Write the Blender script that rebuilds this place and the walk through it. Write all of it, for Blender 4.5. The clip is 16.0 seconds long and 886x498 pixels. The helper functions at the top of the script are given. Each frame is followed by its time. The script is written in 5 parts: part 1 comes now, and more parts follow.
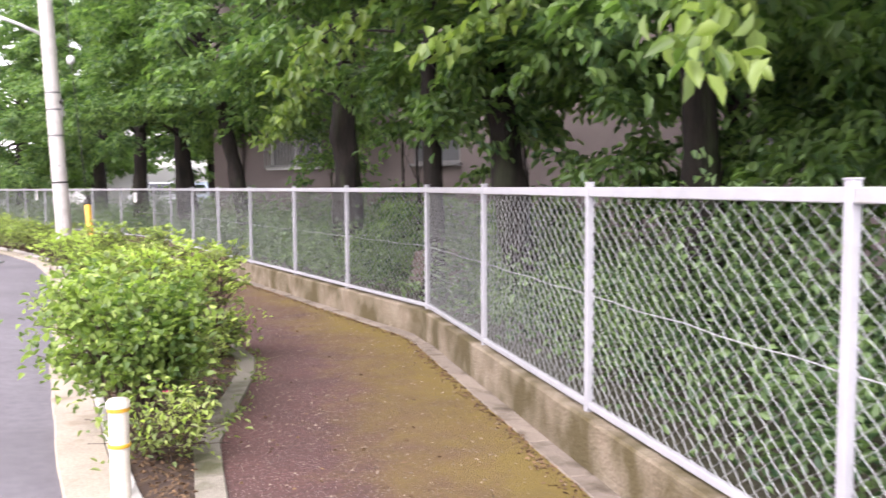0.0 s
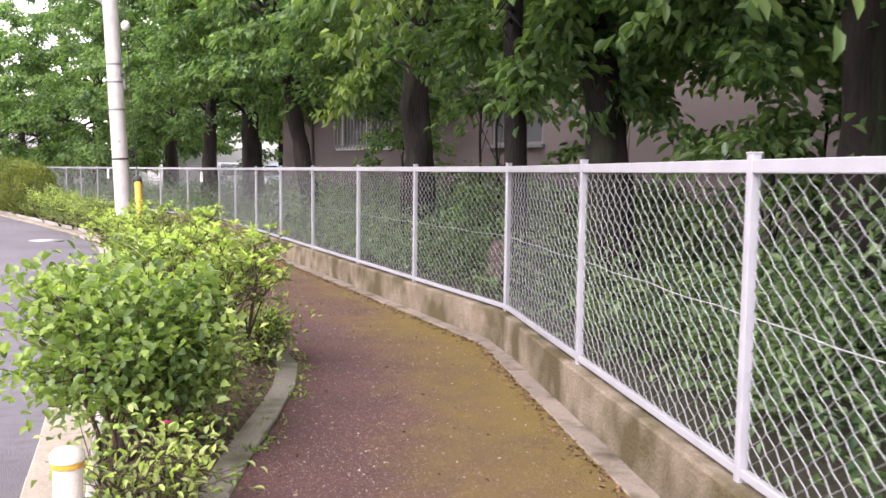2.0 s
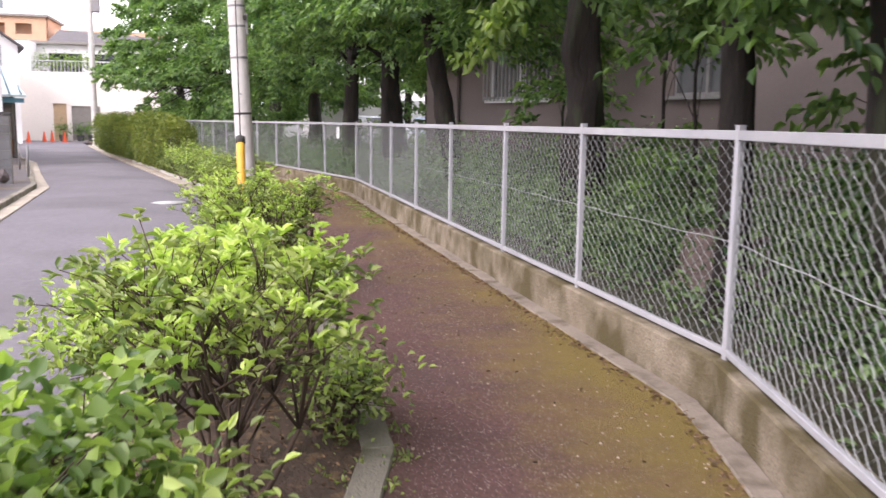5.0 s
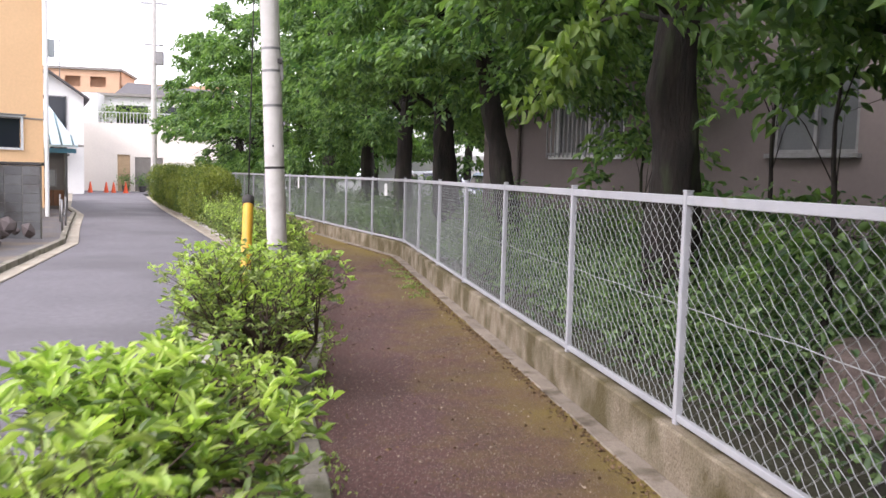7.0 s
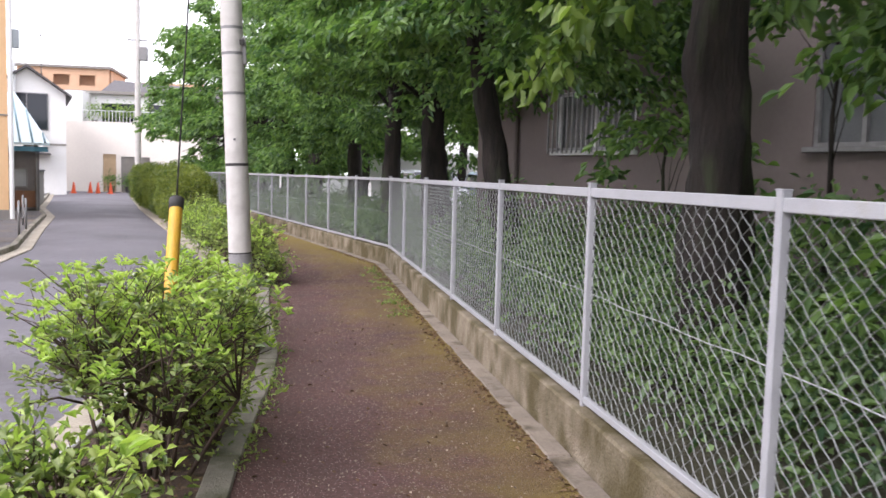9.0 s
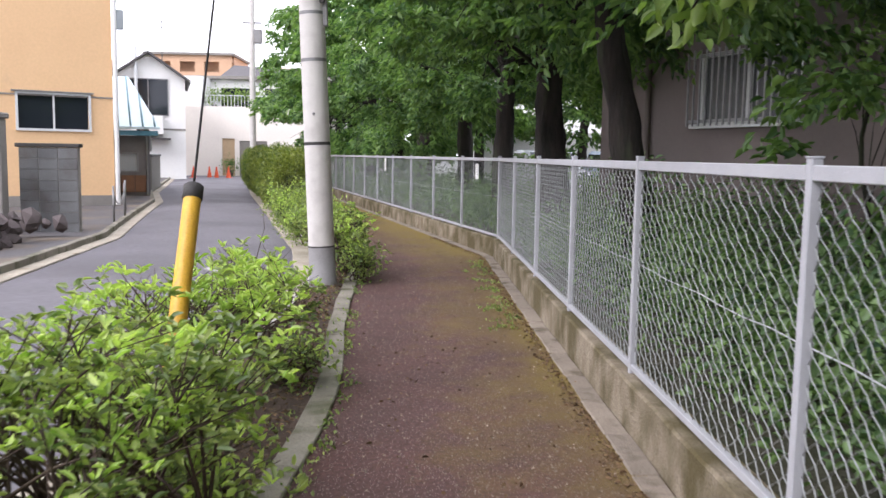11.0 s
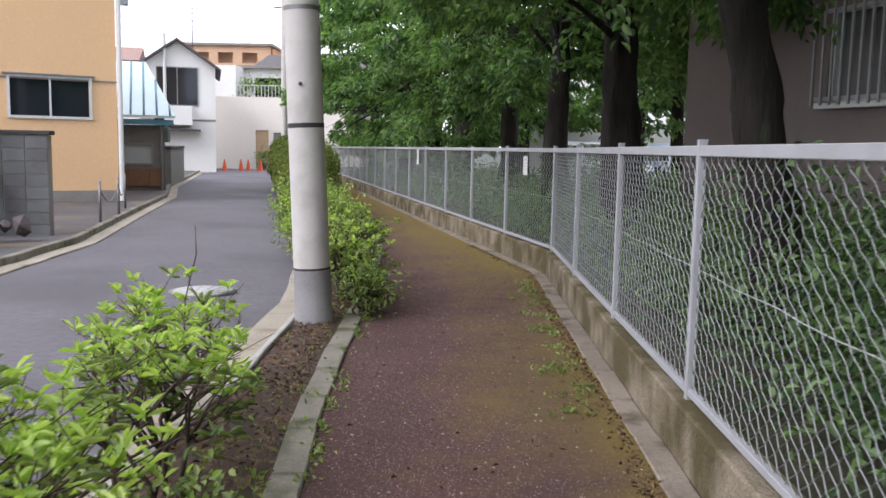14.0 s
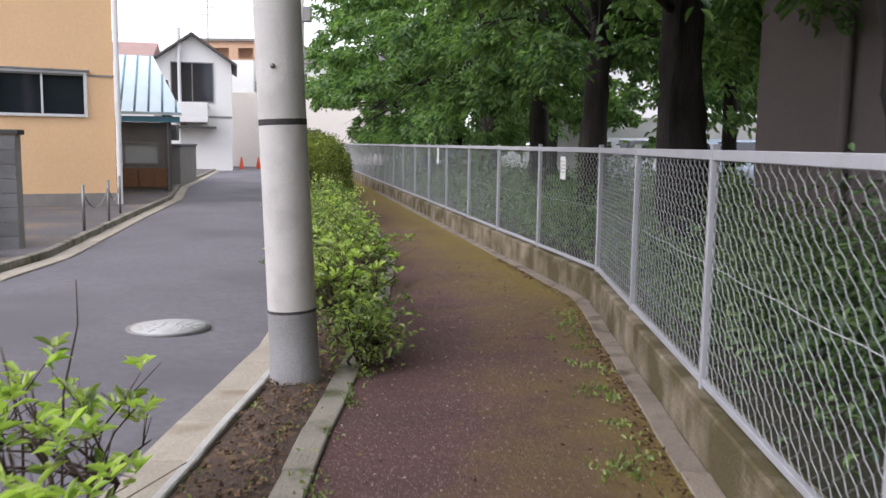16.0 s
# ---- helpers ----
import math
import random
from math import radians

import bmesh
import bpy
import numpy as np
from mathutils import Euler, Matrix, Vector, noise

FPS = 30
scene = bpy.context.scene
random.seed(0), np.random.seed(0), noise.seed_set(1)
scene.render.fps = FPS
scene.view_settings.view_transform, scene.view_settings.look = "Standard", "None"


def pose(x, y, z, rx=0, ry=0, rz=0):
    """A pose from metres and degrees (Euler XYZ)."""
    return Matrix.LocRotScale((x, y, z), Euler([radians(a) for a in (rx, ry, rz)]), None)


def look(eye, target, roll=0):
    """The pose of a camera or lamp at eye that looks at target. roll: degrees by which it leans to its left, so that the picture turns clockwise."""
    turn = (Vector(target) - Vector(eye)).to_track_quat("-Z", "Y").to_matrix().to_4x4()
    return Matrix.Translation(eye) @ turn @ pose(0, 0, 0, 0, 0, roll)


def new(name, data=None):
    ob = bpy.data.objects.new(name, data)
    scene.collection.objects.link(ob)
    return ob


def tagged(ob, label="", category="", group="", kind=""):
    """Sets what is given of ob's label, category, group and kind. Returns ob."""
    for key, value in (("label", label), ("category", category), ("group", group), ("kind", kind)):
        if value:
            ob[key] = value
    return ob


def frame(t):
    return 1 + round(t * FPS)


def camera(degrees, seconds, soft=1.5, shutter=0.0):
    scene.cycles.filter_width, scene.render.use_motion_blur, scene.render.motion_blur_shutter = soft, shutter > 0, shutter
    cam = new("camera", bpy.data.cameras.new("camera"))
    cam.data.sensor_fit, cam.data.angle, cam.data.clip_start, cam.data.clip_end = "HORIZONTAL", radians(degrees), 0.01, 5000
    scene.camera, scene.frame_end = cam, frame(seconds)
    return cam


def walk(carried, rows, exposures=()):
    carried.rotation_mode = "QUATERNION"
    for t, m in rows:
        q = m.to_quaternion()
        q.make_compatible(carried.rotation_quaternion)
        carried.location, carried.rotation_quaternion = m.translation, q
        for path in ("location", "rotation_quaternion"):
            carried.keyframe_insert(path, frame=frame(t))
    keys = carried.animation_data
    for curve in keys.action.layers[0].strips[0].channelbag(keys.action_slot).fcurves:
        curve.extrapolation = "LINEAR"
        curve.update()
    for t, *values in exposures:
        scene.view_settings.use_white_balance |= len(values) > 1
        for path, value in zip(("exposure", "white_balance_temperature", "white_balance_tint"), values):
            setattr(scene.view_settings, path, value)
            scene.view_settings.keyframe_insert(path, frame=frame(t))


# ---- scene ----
cam = camera(54.6, 16.0, shutter=0.5)
METRES, EYE, TILT, LEAN, TURN = 8.0, 1.5, 0.0, 0.0, -28.1
PATH = [
    (0, (-0.367, -0.359, 1.479), (0.602, 1.385, 1.334), -0.3),
    (0.5, (-0.241, -0.095, 1.439), (0.627, 1.701, 1.294), 0.4),
    (1, (-0.099, 0.207, 1.44), (0.773, 2.001, 1.287), 0.4),
    (1.5, (0.089, 0.518, 1.42), (0.941, 2.32, 1.253), 0.7),
    (2, (0.218, 0.842, 1.409), (1.031, 2.661, 1.233), 0.7),
    (2.5, (0.315, 1.169, 1.404), (1.107, 2.997, 1.231), 0.4),
    (3, (0.505, 1.534, 1.415), (1.253, 3.38, 1.236), 0.8),
    (3.5, (0.636, 1.911, 1.45), (1.342, 3.769, 1.226), 1.5),
    (4, (0.761, 2.319, 1.484), (1.458, 4.177, 1.241), 0.8),
    (4.5, (0.956, 2.732, 1.507), (1.55, 4.622, 1.233), 0.2),
    (5, (1.075, 3.165, 1.488), (1.548, 5.086, 1.198), 0.8),
    (7.5, (1.713, 5.364, 1.539), (2.043, 7.33, 1.391), 1.5),
    (8, (1.771, 5.738, 1.513), (2.105, 7.705, 1.367), 1.3),
    (8.5, (1.875, 6.157, 1.511), (2.26, 8.114, 1.361), 0.7),
    (9, (2.017, 6.531, 1.509), (2.356, 8.495, 1.342), 1.5),
    (9.5, (2.099, 6.966, 1.495), (2.366, 8.938, 1.294), 1.6),
    (10, (2.192, 7.414, 1.5), (2.378, 9.394, 1.286), 1.1),
    (12.5, (2.474, 9.703, 1.444), (2.447, 11.693, 1.241), 0.9),
    (13, (2.484, 10.149, 1.458), (2.437, 12.14, 1.274), 0.7),
    (13.5, (2.485, 10.608, 1.438), (2.424, 12.597, 1.24), 1.3),
    (14, (2.472, 11.06, 1.431), (2.441, 13.046, 1.201), 1.1),
    (14.5, (2.501, 11.498, 1.446), (2.454, 13.481, 1.19), 1.1),
    (15, (2.461, 11.915, 1.444), (2.397, 13.897, 1.18), 1.0),
    (15.5, (2.439, 12.34, 1.462), (2.383, 14.323, 1.207), 0.4),
    (16, (2.455, 12.764, 1.479), (2.369, 14.747, 1.238), 0.8),
]
walk(cam, [(t, look(eye, target, roll)) for t, eye, target, roll in PATH],
     exposures=[(0.0, 1.02, 6400, 25), (1.0, 0.88, 6420, 26), (2.5, 0.9, 6450, 27), (4.5, 0.82, 6400, 25), (5.0, 0.66, 6400, 25), (7.5, 0.5, 6250, 20), (10.0, 0.4, 6200, 20), (12.5, 0.2, 6050, 16), (13.2, -0.05, 6050, 16), (14.5, 0.05, 6050, 17), (16.0, 0.0, 6100, 18)])

# ---- light ----
world = bpy.data.worlds.new("overcast_sky")
scene.world = world
world.use_nodes = True
wn = world.node_tree
sky = wn.nodes.new("ShaderNodeTexSky")
sky.sky_type = "NISHITA"
sky.sun_disc = False
sky.sun_elevation, sky.sun_rotation = radians(42), radians(313)
sky.air_density, sky.dust_density, sky.ozone_density = 1.0, 4.0, 1.0
soften = wn.nodes.new("ShaderNodeMixRGB")
soften.inputs[0].default_value = 0.8
soften.inputs[2].default_value = (13.0, 13.2, 13.6, 1)
wn.links.new(sky.outputs[0], soften.inputs[1])
wn.links.new(soften.outputs[0], wn.nodes["Background"].inputs[0])
wn.nodes["Background"].inputs[1].default_value = 0.15
sun = new("sun", bpy.data.lights.new("sun", "SUN"))
sun.data.energy, sun.data.angle, sun.data.color = 2.2, radians(30), (1.0, 0.975, 0.94)
sun.matrix_world = look((-13, -3, 15), (0, 9, 0))


# ---- materials ----
def material(name, colour, rough=0.8, second=None, scale=4.0, amount=0.5, bump=0.0, bump_scale=60.0, metal=0.0,
             stain=None, stain_scale=1.0, stain_low=0.5, stain_high=0.65, island=0.0, objrand=0.0, specks=None, speck_scale=90.0, speck_size=0.16, grain=0.5, squash=1.0):
    """Base colour broken by broad noise, fine grain, stains and specks, with a fine relief."""
    m = bpy.data.materials.new(name)
    m.use_nodes = True
    nt = m.node_tree
    bsdf = nt.nodes["Principled BSDF"]
    bsdf.inputs["Roughness"].default_value = rough
    bsdf.inputs["Metallic"].default_value = metal
    tc = nt.nodes.new("ShaderNodeNewGeometry")
    pos = tc.outputs["Position"]
    if squash != 1.0:
        flat = nt.nodes.new("ShaderNodeVectorMath")
        flat.operation = "MULTIPLY"
        flat.inputs[1].default_value = (1, 1, squash)
        nt.links.new(pos, flat.inputs[0])
        pos = flat.outputs[0]

    def noise_node(s, detail=5.0):
        n = nt.nodes.new("ShaderNodeTexNoise")
        n.inputs["Scale"].default_value, n.inputs["Detail"].default_value = s, detail
        nt.links.new(pos, n.inputs["Vector"])
        return n.outputs["Fac"]

    def ramp(src, lo, hi):
        r = nt.nodes.new("ShaderNodeMapRange")
        r.inputs["From Min"].default_value, r.inputs["From Max"].default_value = lo, hi
        nt.links.new(src, r.inputs["Value"])
        return r.outputs["Result"]

    def mix(fac, a, b):
        n = nt.nodes.new("ShaderNodeMixRGB")
        for sock, v in ((n.inputs[0], fac), (n.inputs[1], a), (n.inputs[2], b)):
            if isinstance(v, (int, float)):
                sock.default_value = v
            elif isinstance(v, tuple):
                sock.default_value = (*v, 1)
            else:
                nt.links.new(v, sock)
        return n.outputs[0]

    second = second or tuple(c * 0.7 for c in colour)
    col = mix(ramp(noise_node(scale), 0.5 - amount * 0.5, 0.5 + amount * 0.5), colour, second)
    fine = noise_node(scale * 23, 3.0)
    dark = nt.nodes.new("ShaderNodeMixRGB")
    dark.blend_type = "MULTIPLY"
    dark.inputs[0].default_value = grain
    nt.links.new(col, dark.inputs[1])
    g = nt.nodes.new("ShaderNodeMapRange")
    g.inputs["From Min"].default_value, g.inputs["From Max"].default_value = 0.3, 0.7
    g.inputs["To Min"].default_value, g.inputs["To Max"].default_value = 0.62, 1.15
    nt.links.new(fine, g.inputs["Value"])
    nt.links.new(g.outputs["Result"], dark.inputs[2])
    col = dark.outputs[0]
    if stain:
        col = mix(ramp(noise_node(stain_scale, 8.0), stain_low, stain_high), col, stain)
    if specks:
        v = nt.nodes.new("ShaderNodeTexVoronoi")
        v.inputs["Scale"].default_value = speck_scale
        nt.links.new(pos, v.inputs["Vector"])
        col = mix(ramp(v.outputs["Distance"], speck_size, speck_size * 0.5), col, specks)
    if island or objrand:
        if island:
            src = tc.outputs["Random Per Island"]
        else:
            oi = nt.nodes.new("ShaderNodeObjectInfo")
            src = oi.outputs["Random"]
        h = nt.nodes.new("ShaderNodeHueSaturation")
        r = nt.nodes.new("ShaderNodeMapRange")
        k = island or objrand
        r.inputs["To Min"].default_value, r.inputs["To Max"].default_value = 1 - k, 1 + k
        nt.links.new(src, r.inputs["Value"])
        nt.links.new(r.outputs["Result"], h.inputs["Value"])
        nt.links.new(col, h.inputs["Color"])
        col = h.outputs[0]
    nt.links.new(col, bsdf.inputs["Base Color"])
    if bump:
        b = nt.nodes.new("ShaderNodeBump")
        b.inputs["Strength"].default_value, b.inputs["Distance"].default_value = bump, 0.02
        nt.links.new(noise_node(bump_scale, 4.0), b.inputs["Height"])
        nt.links.new(b.outputs[0], bsdf.inputs["Normal"])
    return m


def leaf_material(name, dark, light, through_light=0.35, gloss=0.42):
    """Leaf: each leaf takes its own shade between two greens; light passes through it."""
    m = bpy.data.materials.new(name)
    m.use_nodes = True
    nt = m.node_tree
    bsdf, out = nt.nodes["Principled BSDF"], nt.nodes["Material Output"]
    geo = nt.nodes.new("ShaderNodeNewGeometry")
    n = nt.nodes.new("ShaderNodeTexNoise")
    n.inputs["Scale"].default_value = 1.3
    nt.links.new(geo.outputs["Position"], n.inputs["Vector"])
    add = nt.nodes.new("ShaderNodeMath")
    add.operation = "MULTIPLY_ADD"
    nt.links.new(n.outputs["Fac"], add.inputs[0])
    add.inputs[1].default_value = 1.2
    sub = nt.nodes.new("ShaderNodeMath")
    sub.operation = "MULTIPLY_ADD"
    sub.inputs[1].default_value, sub.inputs[2].default_value = 0.9, -0.55
    nt.links.new(geo.outputs["Random Per Island"], sub.inputs[0])
    nt.links.new(sub.outputs[0], add.inputs[2])
    add.use_clamp = True
    mix = nt.nodes.new("ShaderNodeMixRGB")
    nt.links.new(add.outputs[0], mix.inputs[0])
    mix.inputs[1].default_value, mix.inputs[2].default_value = (*dark, 1), (*light, 1)
    nt.links.new(mix.outputs[0], bsdf.inputs["Base Color"])
    bsdf.inputs["Roughness"].default_value = gloss
    tr = nt.nodes.new("ShaderNodeBsdfTranslucent")
    bright = nt.nodes.new("ShaderNodeMixRGB")
    bright.blend_type = "MULTIPLY"
    bright.inputs[0].default_value = 1
    bright.inputs[2].default_value = (1.3, 1.5, 0.7, 1)
    nt.links.new(mix.outputs[0], bright.inputs[1])
    nt.links.new(bright.outputs[0], tr.inputs[0])
    ms = nt.nodes.new("ShaderNodeMixShader")
    ms.inputs[0].default_value = through_light
    nt.links.new(bsdf.outputs[0], ms.inputs[1])
    nt.links.new(tr.outputs[0], ms.inputs[2])
    nt.links.new(ms.outputs[0], out.inputs[0])
    return m


ASPHALT = material("road_asphalt", (0.17, 0.16, 0.172), 0.85, (0.125, 0.117, 0.128), 0.6, 0.6, 0.5, 130, stain=(0.105, 0.098, 0.105), stain_scale=0.35, specks=(0.27, 0.26, 0.27), speck_scale=70, speck_size=0.1)
SOIL = material("soil", (0.1, 0.062, 0.042), 0.95, (0.045, 0.03, 0.022), 7, 0.7, 1.0, 45, stain=(0.14, 0.09, 0.05), stain_scale=14, stain_low=0.55, stain_high=0.62)
EARTH = material("bank_earth", (0.06, 0.05, 0.03), 0.95, (0.03, 0.034, 0.016), 3, 0.7, 1.0, 30)
FAR_GROUND = material("far_ground", (0.13, 0.13, 0.12), 0.9, (0.09, 0.1, 0.08), 0.2, 0.7)
CONCRETE_KERB = material("kerb_concrete", (0.43, 0.38, 0.3), 0.85, (0.3, 0.26, 0.2), 2.2, 0.6, 0.4, 90, stain=(0.2, 0.15, 0.09), stain_scale=2.5, stain_low=0.58, stain_high=0.75, objrand=0.08)
KERB_WHITE = material("kerb_upstand_concrete", (0.52, 0.5, 0.46), 0.85, (0.4, 0.38, 0.34), 5, 0.6, 0.5, 120, objrand=0.06)
EDGING = material("edging_concrete", (0.3, 0.27, 0.22), 0.9, (0.18, 0.165, 0.125), 3, 0.7, 0.6, 80, stain=(0.085, 0.085, 0.04), stain_scale=3.5, stain_low=0.5, stain_high=0.68, objrand=0.15)
GUTTER = material("gutter_concrete", (0.3, 0.25, 0.2), 0.9, (0.2, 0.165, 0.13), 3, 0.7, 0.5, 80, stain=(0.08, 0.06, 0.035), stain_scale=4.0, stain_low=0.52, stain_high=0.7, objrand=0.12)
WALL_CONCRETE = material("mossy_concrete", (0.38, 0.32, 0.235), 0.9, (0.2, 0.155, 0.1), 4.5, 0.6, 0.9, 60, stain=(0.09, 0.07, 0.026), stain_scale=3.0, stain_low=0.37, stain_high=0.6, grain=1.0, squash=0.8)
FENCE_PAINT = material("fence_paint", (0.43, 0.43, 0.45), 0.5, (0.35, 0.35, 0.37), 6, 0.6, 0.15, 150, stain=(0.36, 0.35, 0.33), stain_scale=9, stain_low=0.62, stain_high=0.8, grain=0.12)
WIRE = material("galvanised_wire", (0.47, 0.48, 0.48), 0.5, (0.37, 0.38, 0.38), 12, 0.6, metal=0.1)
POLE = material("pole_concrete", (0.6, 0.57, 0.53), 0.8, (0.52, 0.49, 0.455), 3, 0.7, 0.3, 110, stain=(0.45, 0.42, 0.39), stain_scale=5, stain_low=0.5, stain_high=0.75, grain=0.12)
POLE_DARK = material("pole_base_coating", (0.3, 0.29, 0.285), 0.85, (0.23, 0.22, 0.215), 5, 0.7, 0.4, 90)
BLACK = material("black_rubber", (0.025, 0.023, 0.022), 0.7, (0.05, 0.045, 0.04), 14, 0.7, 0.3, 80)
STEEL = material("dull_steel", (0.3, 0.3, 0.3), 0.5, (0.2, 0.19, 0.18), 9, 0.7, metal=0.6)
YELLOW = material("yellow_plastic", (0.72, 0.42, 0.03), 0.5, (0.55, 0.3, 0.03), 6, 0.7, 0.2, 60, stain=(0.33, 0.2, 0.06), stain_scale=11, stain_low=0.62, stain_high=0.75)
BOLLARD_WHITE = material("bollard_white", (0.74, 0.7, 0.6), 0.55, (0.6, 0.56, 0.46), 8, 0.6, 0.15, 90)
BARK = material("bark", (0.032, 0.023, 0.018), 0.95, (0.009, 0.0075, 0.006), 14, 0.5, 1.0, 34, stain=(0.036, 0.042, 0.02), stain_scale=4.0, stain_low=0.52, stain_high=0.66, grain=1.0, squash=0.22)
TWIG = material("twig_bark", (0.1, 0.065, 0.045), 0.9, (0.055, 0.038, 0.028), 14, 0.7)
STUMP = material("cut_wood", (0.2, 0.15, 0.13), 0.9, (0.11, 0.08, 0.07), 8, 0.7, 0.8, 40)
FACADE = material("grey_beige_render", (0.205, 0.168, 0.155), 0.9, (0.17, 0.138, 0.128), 0.8, 0.7, 0.3, 90, stain=(0.15, 0.12, 0.11), stain_scale=0.7, stain_low=0.56, stain_high=0.75, grain=0.12)
WHITE_METAL = material("white_painted_metal", (0.7, 0.71, 0.7), 0.4, (0.58, 0.59, 0.58), 9, 0.6, grain=0.12)
GRILLE_METAL = material("weathered_grille_metal", (0.36, 0.36, 0.36), 0.55, (0.26, 0.26, 0.26), 7, 0.6, grain=0.3)
CREAM = material("cream_render", (0.8, 0.53, 0.29), 0.9, (0.74, 0.48, 0.26), 0.7, 0.7, 0.2, 80, stain=(0.6, 0.4, 0.24), stain_scale=0.9, stain_low=0.62, stain_high=0.8, grain=0.12)
WHITE_WALL = material("white_render", (0.82, 0.81, 0.78), 0.9, (0.74, 0.73, 0.7), 0.7, 0.7, 0.2, 60, grain=0.12)
BEIGE_WALL = material("pale_beige_render", (0.8, 0.74, 0.66), 0.9, (0.73, 0.67, 0.6), 0.6, 0.7, 0.2, 60, grain=0.12)
GREY_WALL = material("grey_hut_wall", (0.2, 0.19, 0.18), 0.9, (0.14, 0.135, 0.13), 2, 0.7, 0.4, 50)
BLOCK = material("concrete_block", (0.2, 0.2, 0.2), 0.95, (0.13, 0.13, 0.125), 3, 0.7, 0.6, 60, stain=(0.1, 0.09, 0.08), stain_scale=2.0, stain_low=0.55, stain_high=0.7, objrand=0.15)
PLINTH = material("plinth_mortar", (0.3, 0.28, 0.25), 0.95, (0.22, 0.2, 0.18), 3, 0.7)
ROOF_BLUE = material("pale_blue_sheet_metal", (0.6, 0.72, 0.75), 0.4, (0.5, 0.64, 0.68), 2, 0.7, metal=0.2, grain=0.12)
ROOF_SEAM = material("weathered_seam_metal", (0.16, 0.3, 0.34), 0.5, (0.12, 0.22, 0.26), 3, 0.7)
EAVE_BLUE = material("blue_fascia", (0.1, 0.3, 0.42), 0.5, (0.08, 0.24, 0.34), 4, 0.7)
ROOF_DARK = material("dark_roof_tile", (0.1, 0.09, 0.09), 0.7, (0.07, 0.065, 0.065), 4, 0.7, 0.4, 30)
ROOF_RED = material("faded_red_roof", (0.38, 0.24, 0.2), 0.8, (0.3, 0.19, 0.16), 2, 0.7)
ORANGE_BRICK = material("orange_tile_facade", (0.66, 0.42, 0.27), 0.85, (0.56, 0.34, 0.21), 1.0, 0.7)
WOOD = material("brown_wood", (0.24, 0.12, 0.06), 0.75, (0.16, 0.08, 0.04), 6, 0.7, 0.3, 60)
PALE_WOOD = material("pale_wood_door", (0.55, 0.4, 0.24), 0.7, (0.45, 0.32, 0.19), 5, 0.7)
CONE = material("orange_cone_plastic", (0.85, 0.13, 0.04), 0.55, (0.7, 0.1, 0.03), 5, 0.7)
IRON = material("cast_iron_cover", (0.55, 0.54, 0.52), 0.5, (0.4, 0.4, 0.38), 30, 0.7, 0.6, 60, metal=0.4)
ROCK = material("rubble_stone", (0.15, 0.12, 0.115), 0.9, (0.08, 0.065, 0.062), 5, 0.7, 0.8, 25, objrand=0.35)
PAPER = material("white_sign_board", (0.78, 0.78, 0.75), 0.6, (0.7, 0.7, 0.67), 12, 0.6)
CAR_WHITE = material("white_car_paint", (0.75, 0.77, 0.8), 0.2, (0.72, 0.74, 0.77), 1, 0.5, grain=0.12)
CAR_BLUE = material("pale_blue_car_paint", (0.5, 0.6, 0.72), 0.2, (0.48, 0.58, 0.7), 1, 0.5, grain=0.12)
LITTER = material("dry_leaf_litter", (0.22, 0.14, 0.07), 0.9, (0.1, 0.055, 0.03), 20, 0.8, island=0.45)
GRIT = material("pale_crumbs", (0.42, 0.34, 0.27), 0.9, (0.25, 0.19, 0.13), 20, 0.8, island=0.5)
PETAL = material("pink_petal", (0.75, 0.06, 0.2), 0.6, (0.6, 0.04, 0.15), 10, 0.6)

GLASS = bpy.data.materials.new("window_glass")
GLASS.use_nodes = True
gb = GLASS.node_tree.nodes["Principled BSDF"]
gb.inputs["Base Color"].default_value = (0.02, 0.024, 0.03, 1)
gb.inputs["Roughness"].default_value = 0.06
gb.inputs["IOR"].default_value = 1.5
DIM_GLASS = material("dim_frosted_glass", (0.1, 0.105, 0.105), 0.35, (0.07, 0.075, 0.075), 3, 0.6)
PALE_GLASS = material("frosted_glass", (0.42, 0.45, 0.46), 0.3, (0.36, 0.39, 0.4), 3, 0.6)

LEAF_TREE = leaf_material("tree_leaf", (0.05, 0.11, 0.045), (0.23, 0.35, 0.115), 0.42, 0.45)
LEAF_SHRUB = leaf_material("shrub_leaf", (0.075, 0.14, 0.04), (0.3, 0.4, 0.1), 0.38)
LEAF_AZALEA = leaf_material("azalea_leaf", (0.1, 0.155, 0.055), (0.36, 0.42, 0.13), 0.35)
LEAF_TIP = leaf_material("azalea_young_leaf", (0.3, 0.44, 0.09), (0.56, 0.66, 0.2), 0.42)
LEAF_HEDGE = leaf_material("hedge_leaf", (0.045, 0.09, 0.018), (0.26, 0.29, 0.05), 0.28)
LEAF_GROUND = leaf_material("undergrowth_leaf", (0.04, 0.09, 0.042), (0.23, 0.34, 0.14), 0.34)


